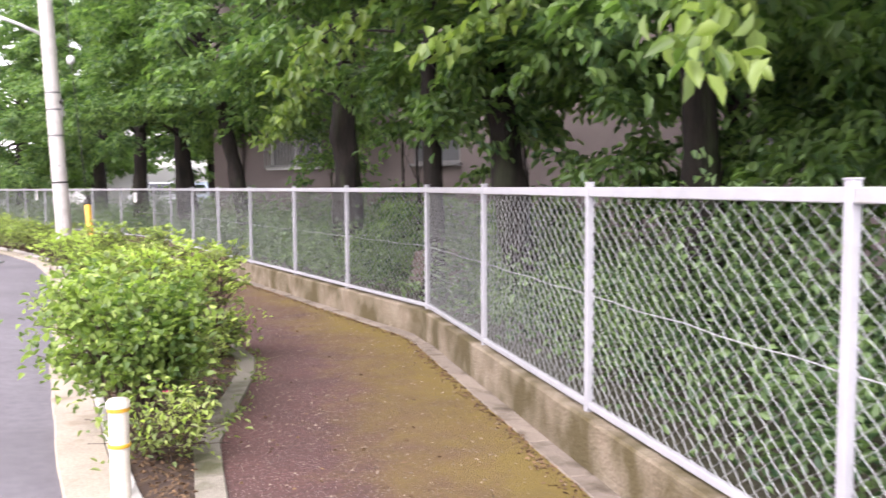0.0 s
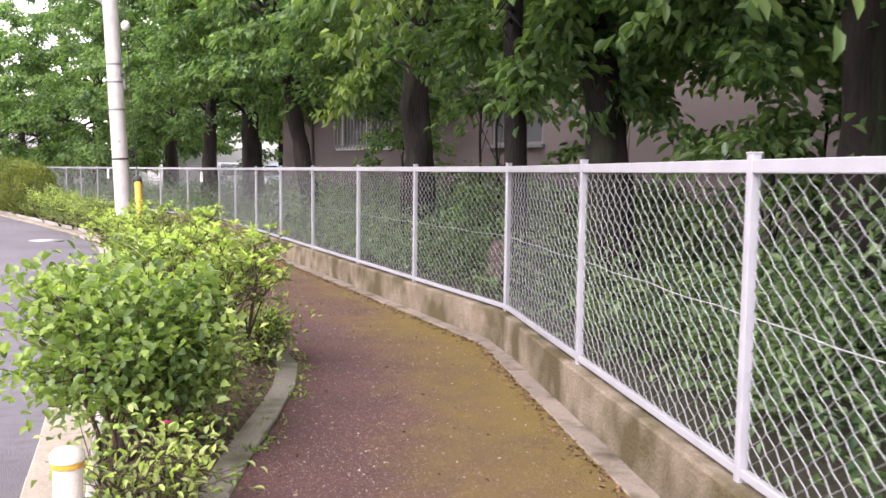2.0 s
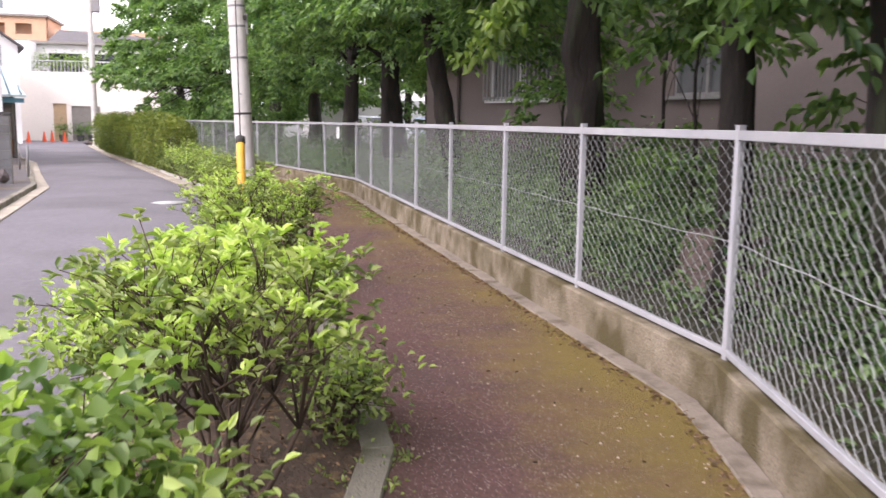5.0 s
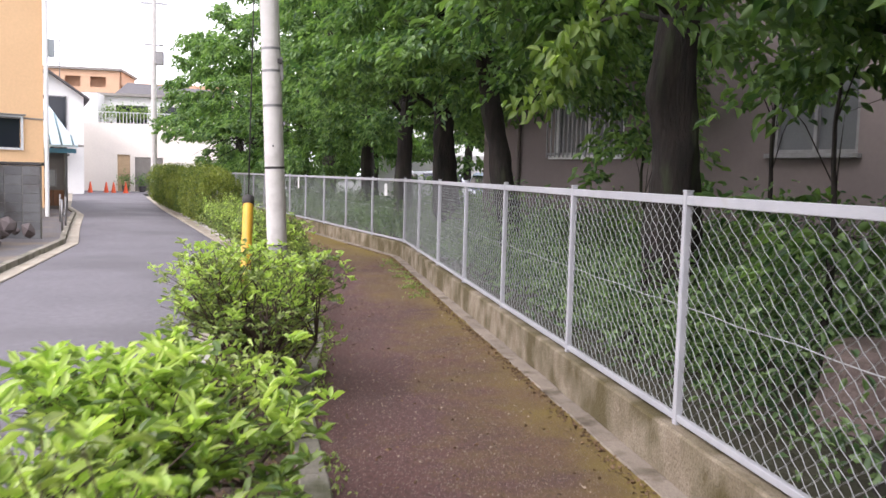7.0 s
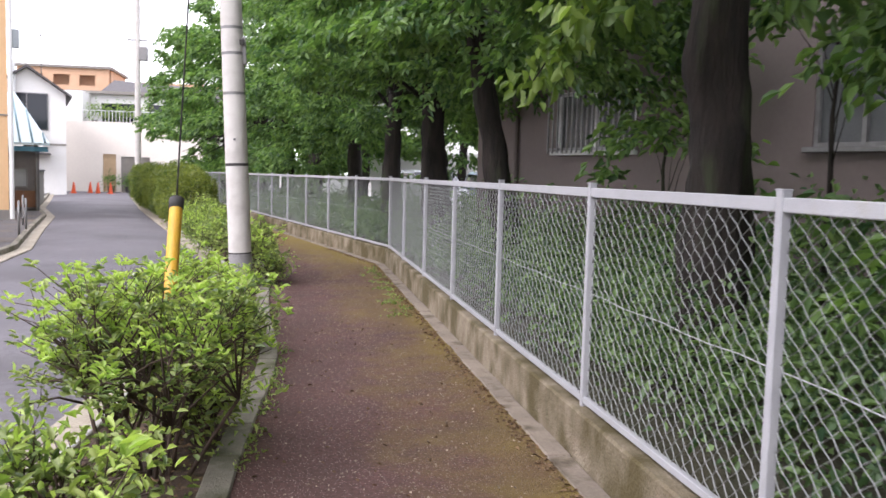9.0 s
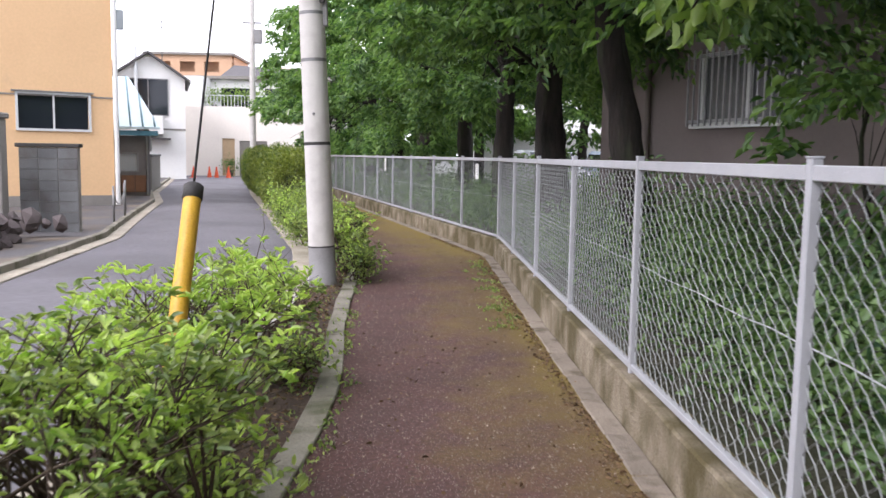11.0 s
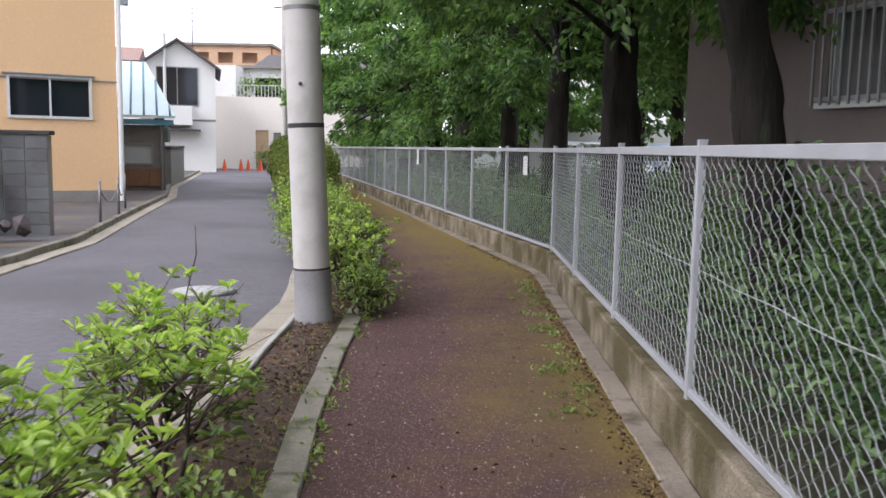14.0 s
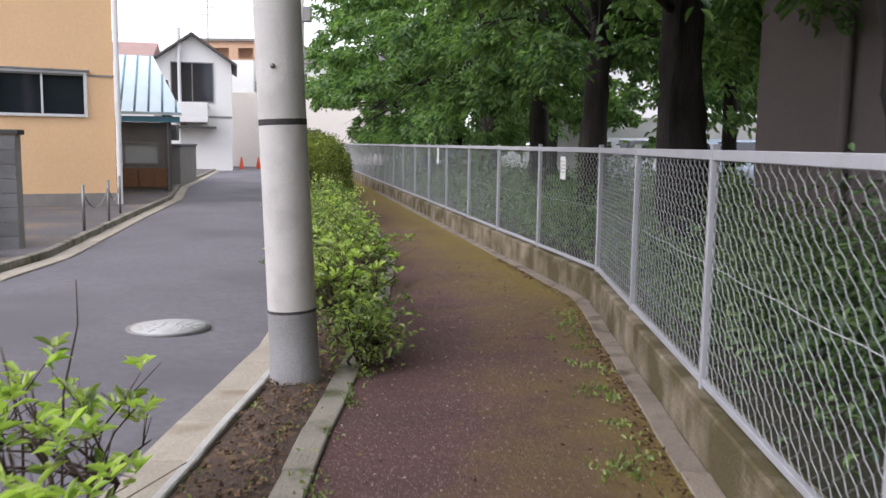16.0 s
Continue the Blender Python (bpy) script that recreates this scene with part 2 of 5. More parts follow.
# moss and grit on the footpath, laid along its width
def path_material():
    m = material("red_brown_asphalt", (0.17, 0.08, 0.068), 0.92, (0.095, 0.052, 0.046), 1.6, 0.7, 1.0, 140, specks=(0.46, 0.36, 0.32), speck_scale=62, speck_size=0.25, grain=1.0)
    nt = m.node_tree
    bsdf = nt.nodes["Principled BSDF"]
    base = bsdf.inputs["Base Color"].links[0].from_socket
    at = nt.nodes.new("ShaderNodeAttribute")
    at.attribute_name = "moss"
    geo = nt.nodes.new("ShaderNodeNewGeometry")
    total = at.outputs["Fac"]
    for s, k in ((0.9, 0.75), (5.0, 0.5), (60.0, 0.35)):
        n = nt.nodes.new("ShaderNodeTexNoise")
        n.inputs["Scale"].default_value, n.inputs["Detail"].default_value = s, 4
        nt.links.new(geo.outputs["Position"], n.inputs["Vector"])
        ma = nt.nodes.new("ShaderNodeMath")
        ma.operation = "MULTIPLY_ADD"
        nt.links.new(n.outputs["Fac"], ma.inputs[0])
        ma.inputs[1].default_value = k
        nt.links.new(total, ma.inputs[2])
        total = ma.outputs[0]
    r = nt.nodes.new("ShaderNodeMapRange")
    r.inputs["From Min"].default_value, r.inputs["From Max"].default_value = 0.92, 1.5
    r.inputs["To Max"].default_value = 0.8
    nt.links.new(total, r.inputs["Value"])
    mx = nt.nodes.new("ShaderNodeMixRGB")
    nt.links.new(r.outputs["Result"], mx.inputs[0])
    nt.links.new(base, mx.inputs[1])
    mx.inputs[2].default_value = (0.225, 0.165, 0.024, 1)
    nt.links.new(mx.outputs[0], bsdf.inputs["Base Color"])
    return m


PATH_ASPHALT = path_material()


# ---- building helpers ----
def link_mesh(name, me, mat, parent=None, label="", smooth=False):
    for mm in (mat if isinstance(mat, (list, tuple)) else [mat]):
        me.materials.append(mm)
    if smooth:
        me.polygons.foreach_set("use_smooth", [True] * len(me.polygons))
    ob = new(name, me)
    if parent:
        ob.parent = parent
    if label:
        tagged(ob, label)
    return ob


def part(name, bm, mat, parent=None, label="", smooth=False):
    me = bpy.data.meshes.new(name)
    bm.to_mesh(me)
    bm.free()
    return link_mesh(name, me, mat, parent, label, smooth)


def raw(name, verts, faces, mat, parent=None, label="", smooth=False):
    me = bpy.data.meshes.new(name)
    me.from_pydata([tuple(v) for v in verts], [], faces)
    return link_mesh(name, me, mat, parent, label, smooth)


def thing(name, label, category, group="", kind="", at=(0, 0, 0), turn=0.0):
    e = new(name)
    e.matrix_basis = pose(*at, 0, 0, turn)
    return tagged(e, label, category, group, kind)


def box(bm, x0, x1, y0, y1, z0, z1, bevel=0.0, m=None):
    r = bmesh.ops.create_cube(bm, size=1.0)
    vs = r["verts"]
    for v in vs:
        v.co = Vector((x0 + (v.co.x + 0.5) * (x1 - x0), y0 + (v.co.y + 0.5) * (y1 - y0), z0 + (v.co.z + 0.5) * (z1 - z0)))
    if bevel:
        es = list({e for v in vs for e in v.link_edges})
        r2 = bmesh.ops.bevel(bm, geom=es, offset=bevel, segments=1, affect="EDGES")
        vs = list({v for f in r2["faces"] for v in f.verts} | {v for v in vs if v.is_valid})
    if m is not None:
        for v in vs:
            v.co = m @ v.co
    return bm


def boxed(name, dims, mat, parent=None, label="", bevel=0.0, m=None):
    return part(name, box(bmesh.new(), *dims, bevel, m), mat, parent, label)


def tube_data(points, radii, sides=8):
    """Vertices and faces of a tube along points, closed at both ends."""
    pts = [Vector(p) for p in points]
    verts, faces = [], []
    for i, p in enumerate(pts):
        d = (pts[min(i + 1, len(pts) - 1)] - pts[max(i - 1, 0)]).normalized()
        a = d.cross(Vector((0, 0, 1)) if abs(d.z) < 0.9 else Vector((1, 0, 0))).normalized()
        b = d.cross(a)
        r = radii[i] if isinstance(radii, (list, tuple)) else radii
        for k in range(sides):
            w = 2 * math.pi * k / sides
            verts.append(p + (a * math.cos(w) + b * math.sin(w)) * r)
    for i in range(len(pts) - 1):
        for k in range(sides):
            k2 = (k + 1) % sides
            faces.append((i * sides + k, i * sides + k2, (i + 1) * sides + k2, (i + 1) * sides + k))
    faces.append(tuple(range(sides))[::-1])
    faces.append(tuple(range((len(pts) - 1) * sides, len(pts) * sides)))
    return verts, faces


def merge(chunks):
    verts, faces = [], []
    for v, f in chunks:
        n = len(verts)
        verts += v
        faces += [tuple(i + n for i in q) for q in f]
    return verts, faces


def tube(name, points, radii, mat, parent=None, label="", sides=10):
    pts = [Vector(p) for p in points]
    rad = list(radii) if isinstance(radii, (list, tuple)) else [radii] * len(pts)
    if max(rad) > 0.03:
        a, b = (pts[1] - pts[0]).normalized() * 0.002, (pts[-1] - pts[-2]).normalized() * 0.002
        pts = [pts[0], pts[0] + a, *pts[1:-1], pts[-1] - b, pts[-1]]
        rad = [rad[0], rad[0], *rad[1:-1], rad[-1], rad[-1]]
    return raw(name, *tube_data(pts, rad, sides), mat, parent, label, True)


def along(line, y):
    """x of a polyline at y."""
    for (x0, y0), (x1, y1) in zip(line, line[1:]):
        if y <= y1:
            break
    return x0 + (x1 - x0) * (y - y0) / (y1 - y0)


def leaf_mesh(name, centres, ways, length, width, mat, parent=None, rng=None, label="", fold=0.25, droop=0.25):
    """Many small leaves in one mesh: each starts at a centre, points along its way, and is folded along its midrib."""
    n = len(centres)
    ways = ways / np.linalg.norm(ways, axis=1, keepdims=True)
    up = rng.normal(0, 0.45, (n, 3)) + (0, 0, 1)
    side = np.cross(ways, up)
    side /= np.linalg.norm(side, axis=1, keepdims=True) + 1e-6
    nor = np.cross(side, ways)
    ln = (length * rng.uniform(0.65, 1.25, n))[:, None]
    wd = (width * rng.uniform(0.75, 1.2, n))[:, None]
    f = wd * fold
    shape = [(0.0, 0.0, 0.0), (0.33, 0.5, 1.0), (0.7, 0.4, 0.5), (1.0, 0.0, -droop), (0.7, -0.4, 0.5), (0.33, -0.5, 1.0)]
    vs = np.empty((n, 6, 3))
    for i, (a, b, c) in enumerate(shape):
        lift = f * c if c > 0 else ln * c
        vs[:, i] = centres + ways * ln * a + side * wd * b + nor * lift
    base = (np.arange(n) * 6)[:, None]
    idx = np.concatenate([base + np.array([[0, 1, 2, 3]]), base + np.array([[0, 3, 4, 5]])], axis=1).reshape(-1)
    me = bpy.data.meshes.new(name)
    me.vertices.add(n * 6)
    me.vertices.foreach_set("co", vs.reshape(-1).astype(np.float32))
    me.loops.add(n * 8)
    me.loops.foreach_set("vertex_index", idx.astype(np.int32))
    me.polygons.add(n * 2)
    me.polygons.foreach_set("loop_start", (np.arange(n * 2) * 4).astype(np.int32))
    me.update()
    me.validate()
    return link_mesh(name, me, mat, parent, label)


# ---- plan ----
ROAD_RIGHT = [(-0.6, -14), (-0.15, -3), (0.0, 4.5), (0.2, 7.5), (0.62, 12), (0.86, 16), (0.82, 19.2), (0.4, 22), (-0.5, 26), (-1.5, 30.5), (-3.8, 40.6), (-8.2, 62)]
ROAD_LEFT = [(-4.2, -14), (-2.4, 4), (-2.05, 12), (-2.3, 17.2), (-2.85, 23.6), (-4.0, 28.6), (-5.4, 35), (-7.3, 41), (-8.6, 46.5), (-11.4, 58), (-13, 63)]
BED_RIGHT = [(0.15, -14), (0.45, 2.6), (0.88, 4.6), (1.5, 6.0), (1.76, 6.7), (1.84, 8), (1.72, 10.6), (1.78, 11.6), (1.87, 12.9), (1.89, 13.6), (1.86, 14.4), (1.77, 15.4), (1.71, 17), (1.66, 20), (1.35, 24), (0.55, 28), (-0.4, 32), (-2.9, 42), (-7.6, 62)]
FENCE_TURN_1, FENCE_TURN_2 = Vector((3.6, 7.1)), Vector((3.6, 21.1))
DIR_NEAR, DIR_FAR = Vector((0.268, 0.9634)), Vector((-0.2245, 0.9745))
NEAR_POSTS = [FENCE_TURN_1 - DIR_NEAR * 2.0 * k for k in range(8, 0, -1)]
MID_POSTS = [Vector((3.6, y)) for y in (7.1, 9.13, 10.99, 13.09, 15.08, 17.06, 19.14, 21.1)]
FAR_POSTS = [FENCE_TURN_2 + DIR_FAR * 2.0 * k for k in range(1, 19)]
POSTS = NEAR_POSTS + MID_POSTS + FAR_POSTS
FENCE_LINE = [(p.x, p.y) for p in POSTS]
WALL_TOP = 0.27


def fence_x(y):
    return along(FENCE_LINE, y)


def strip(name, ys, left, right, z, mat, columns=1, moss=None, kind="structure", label="", category=""):
    """A sheet between two lines of x over y; z may be a function of (u, y)."""
    verts, faces, vals = [], [], []
    for y in ys:
        a, b = left(y), right(y)
        for c in range(columns + 1):
            u = c / columns
            verts.append((a + (b - a) * u, y, z(u, y) if callable(z) else z))
            vals.append(moss(u, y) if moss else 0)
    w = columns + 1
    for j in range(len(ys) - 1):
        for c in range(columns):
            i = j * w + c
            faces.append((i, i + 1, i + w + 1, i + w))
    ob = raw(name, verts, faces, mat, smooth=True)
    if moss:
        at = ob.data.attributes.new("moss", "FLOAT", "POINT")
        at.data.foreach_set("value", vals)
    return tagged(ob, label, category, kind=kind)


YS = [-14 + 0.5 * k for k in range(153)]
raw("ground", [(-900, -900, -0.14), (900, -900, -0.14), (900, 900, -0.14), (-900, 900, -0.14)], [(0, 1, 2, 3)], FAR_GROUND)
tagged(bpy.data.objects["ground"], "grey trodden ground reaching the horizon", "ground", kind="structure")
strip("road", YS, lambda y: along(ROAD_LEFT, y) - 0.02, lambda y: along(ROAD_RIGHT, y) + 0.02,
      lambda u, y: -0.055 + 0.05 * (1 - (2 * u - 1) ** 2), ASPHALT, 10, label="narrow worn grey asphalt lane", category="road")
raw("road_end", [(-40, 61, -0.05), (14, 61, -0.05), (14, 66.5, -0.05), (-40, 66.5, -0.05)], [(0, 1, 2, 3)], ASPHALT)
tagged(bpy.data.objects["road_end"], "asphalt of the crossing lane", "road", kind="structure")


def moss_amount(u, y):
    m = 0.42 * max(0.0, (u - 0.35) / 0.65) + 0.12 * (1 - abs(2 * u - 1))
    m += 0.4 * max(0.0, (u - 0.74) / 0.26) * (0.6 + 0.4 * math.sin(y * 0.9))
    if y > 19:
        m += 0.3 * min(1, (y - 19) / 5)
    if y < 9:
        m += 0.32 * max(0.0, u - 0.2)
    return m


strip("pavement", YS, lambda y: along(BED_RIGHT, y) - 0.02, lambda y: fence_x(y) - 0.14, 0.0, PATH_ASPHALT, 10, moss_amount,
      label="red-brown asphalt footpath with yellow-green moss", category="footpath")
strip("planting_bed_soil", YS, lambda y: along(ROAD_RIGHT, y) + 0.3, lambda y: along(BED_RIGHT, y) - 0.1,
      lambda u, y: 0.0 + 0.035 * math.sin(u * 3.1) + 0.02 * noise.noise((u * 4, y * 2.3, 0)), SOIL, 8, label="dark planting bed soil with dead leaves", category="soil")
strip("left_verge", YS, lambda y: along(ROAD_LEFT, y) - 14, lambda y: along(ROAD_LEFT, y) - 0.34, 0.03, material("forecourt_asphalt", (0.13, 0.12, 0.12), 0.9, (0.09, 0.085, 0.085), 0.8, 0.7, 0.6, 90, stain=(0.17, 0.13, 0.09), stain_scale=0.9), 3,
      label="grey forecourt paving beside the lane", category="pavement")
strip("bank", YS, lambda y: fence_x(y) + 0.06, lambda y: fence_x(y) + 16,
      lambda u, y: 0.2 + 0.1 * min(1, u * 8) + 0.06 * noise.noise((u * 9, y * 0.7, 2)), EARTH, 14, label="dark earth bank under the trees", category="soil")


def wall_strip(name, line, z0, z1, off0, off1, mat, label, category, chamfer=0.012):
    """A low wall along the fence line; offsets are measured across it."""
    verts, faces = [], []
    prof = [(off0, z0), (off0, z1 - chamfer), (off0 + chamfer, z1), (off1 - chamfer, z1), (off1, z1 - chamfer), (off1, z0)]
    pts = []
    for a, b in zip(line, line[1:]):
        n = 8
        pts += [a.lerp(b, k / n) for k in range(n)]
    pts.append(line[-1])
    for i, p in enumerate(pts):
        d = (pts[min(i + 1, len(pts) - 1)] - pts[max(i - 1, 0)]).normalized()
        nrm = Vector((d.y, -d.x))
        for o, z in prof:
            wob = 0.004 * noise.noise((p.x * 3 + o, p.y * 3, z * 7))
            verts.append((p.x + nrm.x * (o + wob), p.y + nrm.y * (o + wob), z + wob))
    w = len(prof)
    for i in range(len(pts) - 1):
        for k in range(w - 1):
            faces.append((i * w + k, i * w + k + 1, (i + 1) * w + k + 1, (i + 1) * w + k))
    faces += [tuple(range(w)), tuple(range((len(pts) - 1) * w, len(pts) * w))[::-1]]
    return tagged(raw(name, verts, faces, mat), label, category, kind="structure")


wall_strip("retaining_wall", POSTS, -0.1, WALL_TOP, -0.075, 0.1, WALL_CONCRETE, "low concrete retaining wall stained with moss", "low wall")

# ---- chain-link fence ----
fence = thing("fence", "white-painted chain-link fence on a low concrete wall", "fence")


def fence_panel(length):
    """Zigzag wires of one bay, hung from its own x axis."""
    h0, h1, pitch = 0.05, 1.165, 0.1
    cols, rows = 2 * round(length / pitch), 15
    sx, sz = length / cols, (h1 - h0) / rows
    verts, faces = [], []
    r = 0.0024
    for c in range(cols):
        n0 = len(verts)
        for k in range(rows * 2 + 1):
            x = (c + (k + c) % 2) * sx
            yo = 0.004 if k % 2 else -0.004
            z = h0 + k * sz / 2
            for dx, dy in ((r, 0), (-r * 0.5, r), (-r * 0.5, -r)):
                verts.append((x + dx, yo + dy, z))
        for k in range(rows * 2):
            for j in range(3):
                a, b = n0 + k * 3 + j, n0 + k * 3 + (j + 1) % 3
                faces.append((a, b, b + 3, a + 3))
    n0 = len(verts)
    for k in range(9):
        x = length * k / 8
        for dy, dz in ((0.003, 0.0), (-0.002, 0.003), (-0.002, -0.003)):
            verts.append((x, -0.012 + dy, 0.62 + dz + 0.006 * math.sin(k * 1.9)))
    for k in range(8):
        for j in range(3):
            a, b = n0 + k * 3 + j, n0 + k * 3 + (j + 1) % 3
            faces.append((a, b, b + 3, a + 3))
    me = bpy.data.meshes.new("mesh_panel")
    me.from_pydata(verts, [], faces)
    me.materials.append(WIRE)
    return me


panel_mesh = fence_panel(2.0)
bm = bmesh.new()
box(bm, -0.02, 0.02, -0.02, 0.02, -0.03, 1.225, 0.004)
box(bm, -0.022, 0.022, -0.022, 0.022, 1.222, 1.23, 0.002)
box(bm, -0.01, 0.01, -0.03, -0.02, 0.6, 0.64, 0.002)
post_mesh = bpy.data.meshes.new("post")
bm.to_mesh(post_mesh)
bm.free()
post_mesh.materials.append(FENCE_PAINT)
bm = bmesh.new()
box(bm, 0.0, 1.0, -0.018, 0.018, 1.152, 1.202, 0.004)
top_mesh = bpy.data.meshes.new("top_rail")
bm.to_mesh(top_mesh)
bm.free()
top_mesh.materials.append(FENCE_PAINT)
bm = bmesh.new()
box(bm, 0.0, 1.0, -0.016, 0.016, 0.02, 0.055, 0.003)
low_mesh = bpy.data.meshes.new("bottom_rail")
bm.to_mesh(low_mesh)
bm.free()
low_mesh.materials.append(FENCE_PAINT)
for i, p in enumerate(POSTS):
    q = POSTS[i + 1] if i + 1 < len(POSTS) else None
    d = (q - p) if q else (p - POSTS[i - 1])
    ang = math.degrees(math.atan2(d.y, d.x))
    ob = new("post", post_mesh)
    ob.parent = fence
    ob.matrix_basis = pose(p.x, p.y, WALL_TOP, 0, 0, ang)
    if q:
        for nm, me, s in (("top_rail", top_mesh, d.length - 0.04), ("bottom_rail", low_mesh, d.length - 0.04), ("mesh_panel", panel_mesh, (d.length - 0.06) / 2.0)):
            ob = new(nm, me)
            ob.parent = fence
            e = d.normalized() * (0.03 if nm == "mesh_panel" else 0.02)
            ob.matrix_basis = pose(p.x + e.x, p.y + e.y, WALL_TOP, 0, 0, ang) @ Matrix.Diagonal((s, 1, 1, 1))


def fence_sign(base, k, z, w, h):
    """A small white notice wired to the fence."""
    p = base + DIR_FAR * k
    s = thing("notice_board", "small blank-looking white notice board wired to the fence", "sign", "notices on the fence", at=(p.x - 0.06, p.y - 0.015, z), turn=math.degrees(math.atan2(DIR_FAR.y, DIR_FAR.x)))
    boxed("board", (-w / 2, w / 2, -0.004, 0.004, -h / 2, h / 2), PAPER, s, bevel=0.002)
    for j in range(4):
        boxed("printed_line", (-w * 0.36, w * (0.34 - 0.08 * (j % 2)), 0.0042, 0.006, h * (0.28 - 0.16 * j), h * (0.31 - 0.16 * j)), STEEL, s, "faint grey printed line")
    for sx in (-1, 1):
        boxed("wire_tie", (sx * w * 0.4 - 0.003, sx * w * 0.4 + 0.003, -0.02, 0.008, h * 0.42, h * 0.45), STEEL, s)


fence_sign(FENCE_TURN_2, 0.95, WALL_TOP + 0.98, 0.17, 0.24)
fence_sign(FENCE_TURN_2, 8.6, WALL_TOP + 1.0, 0.17, 0.3)

# ---- vegetation ----
def tree(x, y, height, trunk_r, lean, seed, clusters=250, crown_low=2.1, reach=2.6, per=84, leaf=0.125, fork=2.6, side=0.0, over=()):
    """A tapered, leaning trunk with limbs and drooping sprays of leaves."""
    rng = np.random.default_rng(seed)
    t = thing("tree", "broadleaf tree with a dark trunk and dense green crown", "tree", "trees behind the fence", at=(x, y, 0.12))
    lx, ly = lean
    trunk = []
    for k in range(9):
        f = k / 8
        trunk.append(Vector((lx * f * height * 0.6 + 0.09 * noise.noise((seed, f * 3, 0)), ly * f * height * 0.6 + 0.09 * noise.noise((seed, f * 3, 5)), f * height * 0.8)))
    fine = [trunk[0].lerp(trunk[1], q / 6) for q in range(6)] + [a.lerp(b, q / 6) for a, b in zip(trunk[1:], trunk[2:]) for q in range(6)] + [trunk[-1]]
    thick = [trunk_r * (1.08 - 0.68 * q / 48 + 0.5 * max(0.0, 1 - q / 5) ** 2) for q in range(49)]
    v, f = tube_data(fine, thick, 16)
    for p in v:
        p += Vector((noise.noise((p.x * 6, p.y * 6, p.z * 1.2 + seed)), noise.noise((p.y * 6, p.x * 6, p.z * 1.2)), 0)) * trunk_r * 0.35
        p += Vector((noise.noise((p.x * 22, p.y * 22, p.z * 4 + seed)), noise.noise((p.y * 22, p.x * 22, p.z * 4)), 0)) * trunk_r * 0.16
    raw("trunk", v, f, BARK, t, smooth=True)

    def on_trunk(z):
        q = min(7.99, max(0, z / (height * 0.8) * 8))
        return trunk[int(q)].lerp(trunk[int(q) + 1], q - int(q))

    chunks, cen, way = [], [], []
    boughs = max(6, clusters // 5)
    for c in range(boughs):
        # one bough: a limb that carries a drooping, flattened plate of leafy twigs
        w = c * 2.39996 + rng.normal(0, 0.35)
        z = crown_low + 0.1 + (height - crown_low) * rng.uniform(0, 1) ** 1.35
        taper = 0.55 + 0.45 * math.sin(math.pi * min(1, max(0.12, (z - crown_low + 0.6) / (height - crown_low + 1))))
        rr = reach * taper * (0.3 + 0.75 * rng.uniform(0, 1) ** 0.6)
        hub = on_trunk(z)
        out = np.array((math.cos(w), math.sin(w), 0.0))
        e = Vector((hub.x + out[0] * rr + side, hub.y + out[1] * rr, z - 0.1 * rr))
        if c % 2 == 0:
            s = on_trunk(max(fork * rng.uniform(0.95, 1.6), z - 0.9 * rr - 0.4))
            mid = s.lerp(e, 0.5) + Vector((0.15 * rng.normal(), 0.15 * rng.normal(), 0.22))
            chunks.append(tube_data([s, s.lerp(mid, 0.5) + Vector((0, 0, 0.08)), mid, e], [trunk_r * 0.19, trunk_r * 0.13, trunk_r * 0.07, 0.004], 6))
        size = (0.42 if reach > 1 else 0.2) * rng.uniform(0.7, 1.35)
        twigs = max(4, int(10 * size / 0.42))
        for q in range(twigs):
            a = w + rng.normal(0, 0.9)
            way_q = np.array((math.cos(a), math.sin(a), -0.3 + 0.25 * rng.normal()))
            root = np.array(e) + np.array((rng.normal(0, 0.55), rng.normal(0, 0.55), rng.normal(0, 0.2))) * size
            k = max(6, int(per * 0.5))
            f = rng.uniform(0, 1, (k, 1))
            sway = np.where(rng.uniform(0, 1, (k, 1)) < 0.5, 1.0, -1.0) * np.array((-way_q[1], way_q[0], 0.0))
            spine = root + way_q * f * size * 1.25 - np.array((0, 0, 0.35)) * size * f * f
            cen.append(spine + sway * 0.03 + rng.normal(0, 1, (k, 3)) * (0.06, 0.06, 0.035))
            way.append(way_q * 0.6 + sway * 0.75 + np.array((0, 0, -0.25)) + rng.normal(0, 0.3, (k, 3)))
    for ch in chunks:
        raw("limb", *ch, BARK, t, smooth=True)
    cen, way = np.concatenate(cen), np.concatenate(way)
    keep = (cen[:, 0] + x > np.array([fence_x(v + y) for v in cen[:, 1]]) + 0.15) | (cen[:, 2] > 2.85)
    cen, way = cen[keep], way[keep]
    crown = leaf_mesh("crown", cen, way, leaf, leaf * 0.48, LEAF_TREE, t, rng)
    for wx, wy, wz in over:
        e = Vector((wx - x, wy - y, wz - 0.12))
        s = on_trunk(2.7)
        mid = s.lerp(e, 0.6) + Vector((0, 0, 0.45))
        raw("limb", *tube_data([s, s.lerp(mid, 0.5) + Vector((0, 0, 0.1)), mid, e], [0.03, 0.02, 0.011, 0.004], 6), BARK, t, smooth=True)
        k = 110
        f = rng.uniform(0, 1, (k, 1)) ** 0.7
        c = np.array(mid) * (1 - f) + np.array(e) * f + rng.normal(0, 1, (k, 3)) * (0.1, 0.1, 0.05)
        tagged(leaf_mesh("spray", c, rng.normal(0, 0.5, (k, 3)) + (-0.2, 0, -0.55), 0.13, 0.068, LEAF_SHRUB, t, rng, "bright overhanging leaves"), kind="stuff")
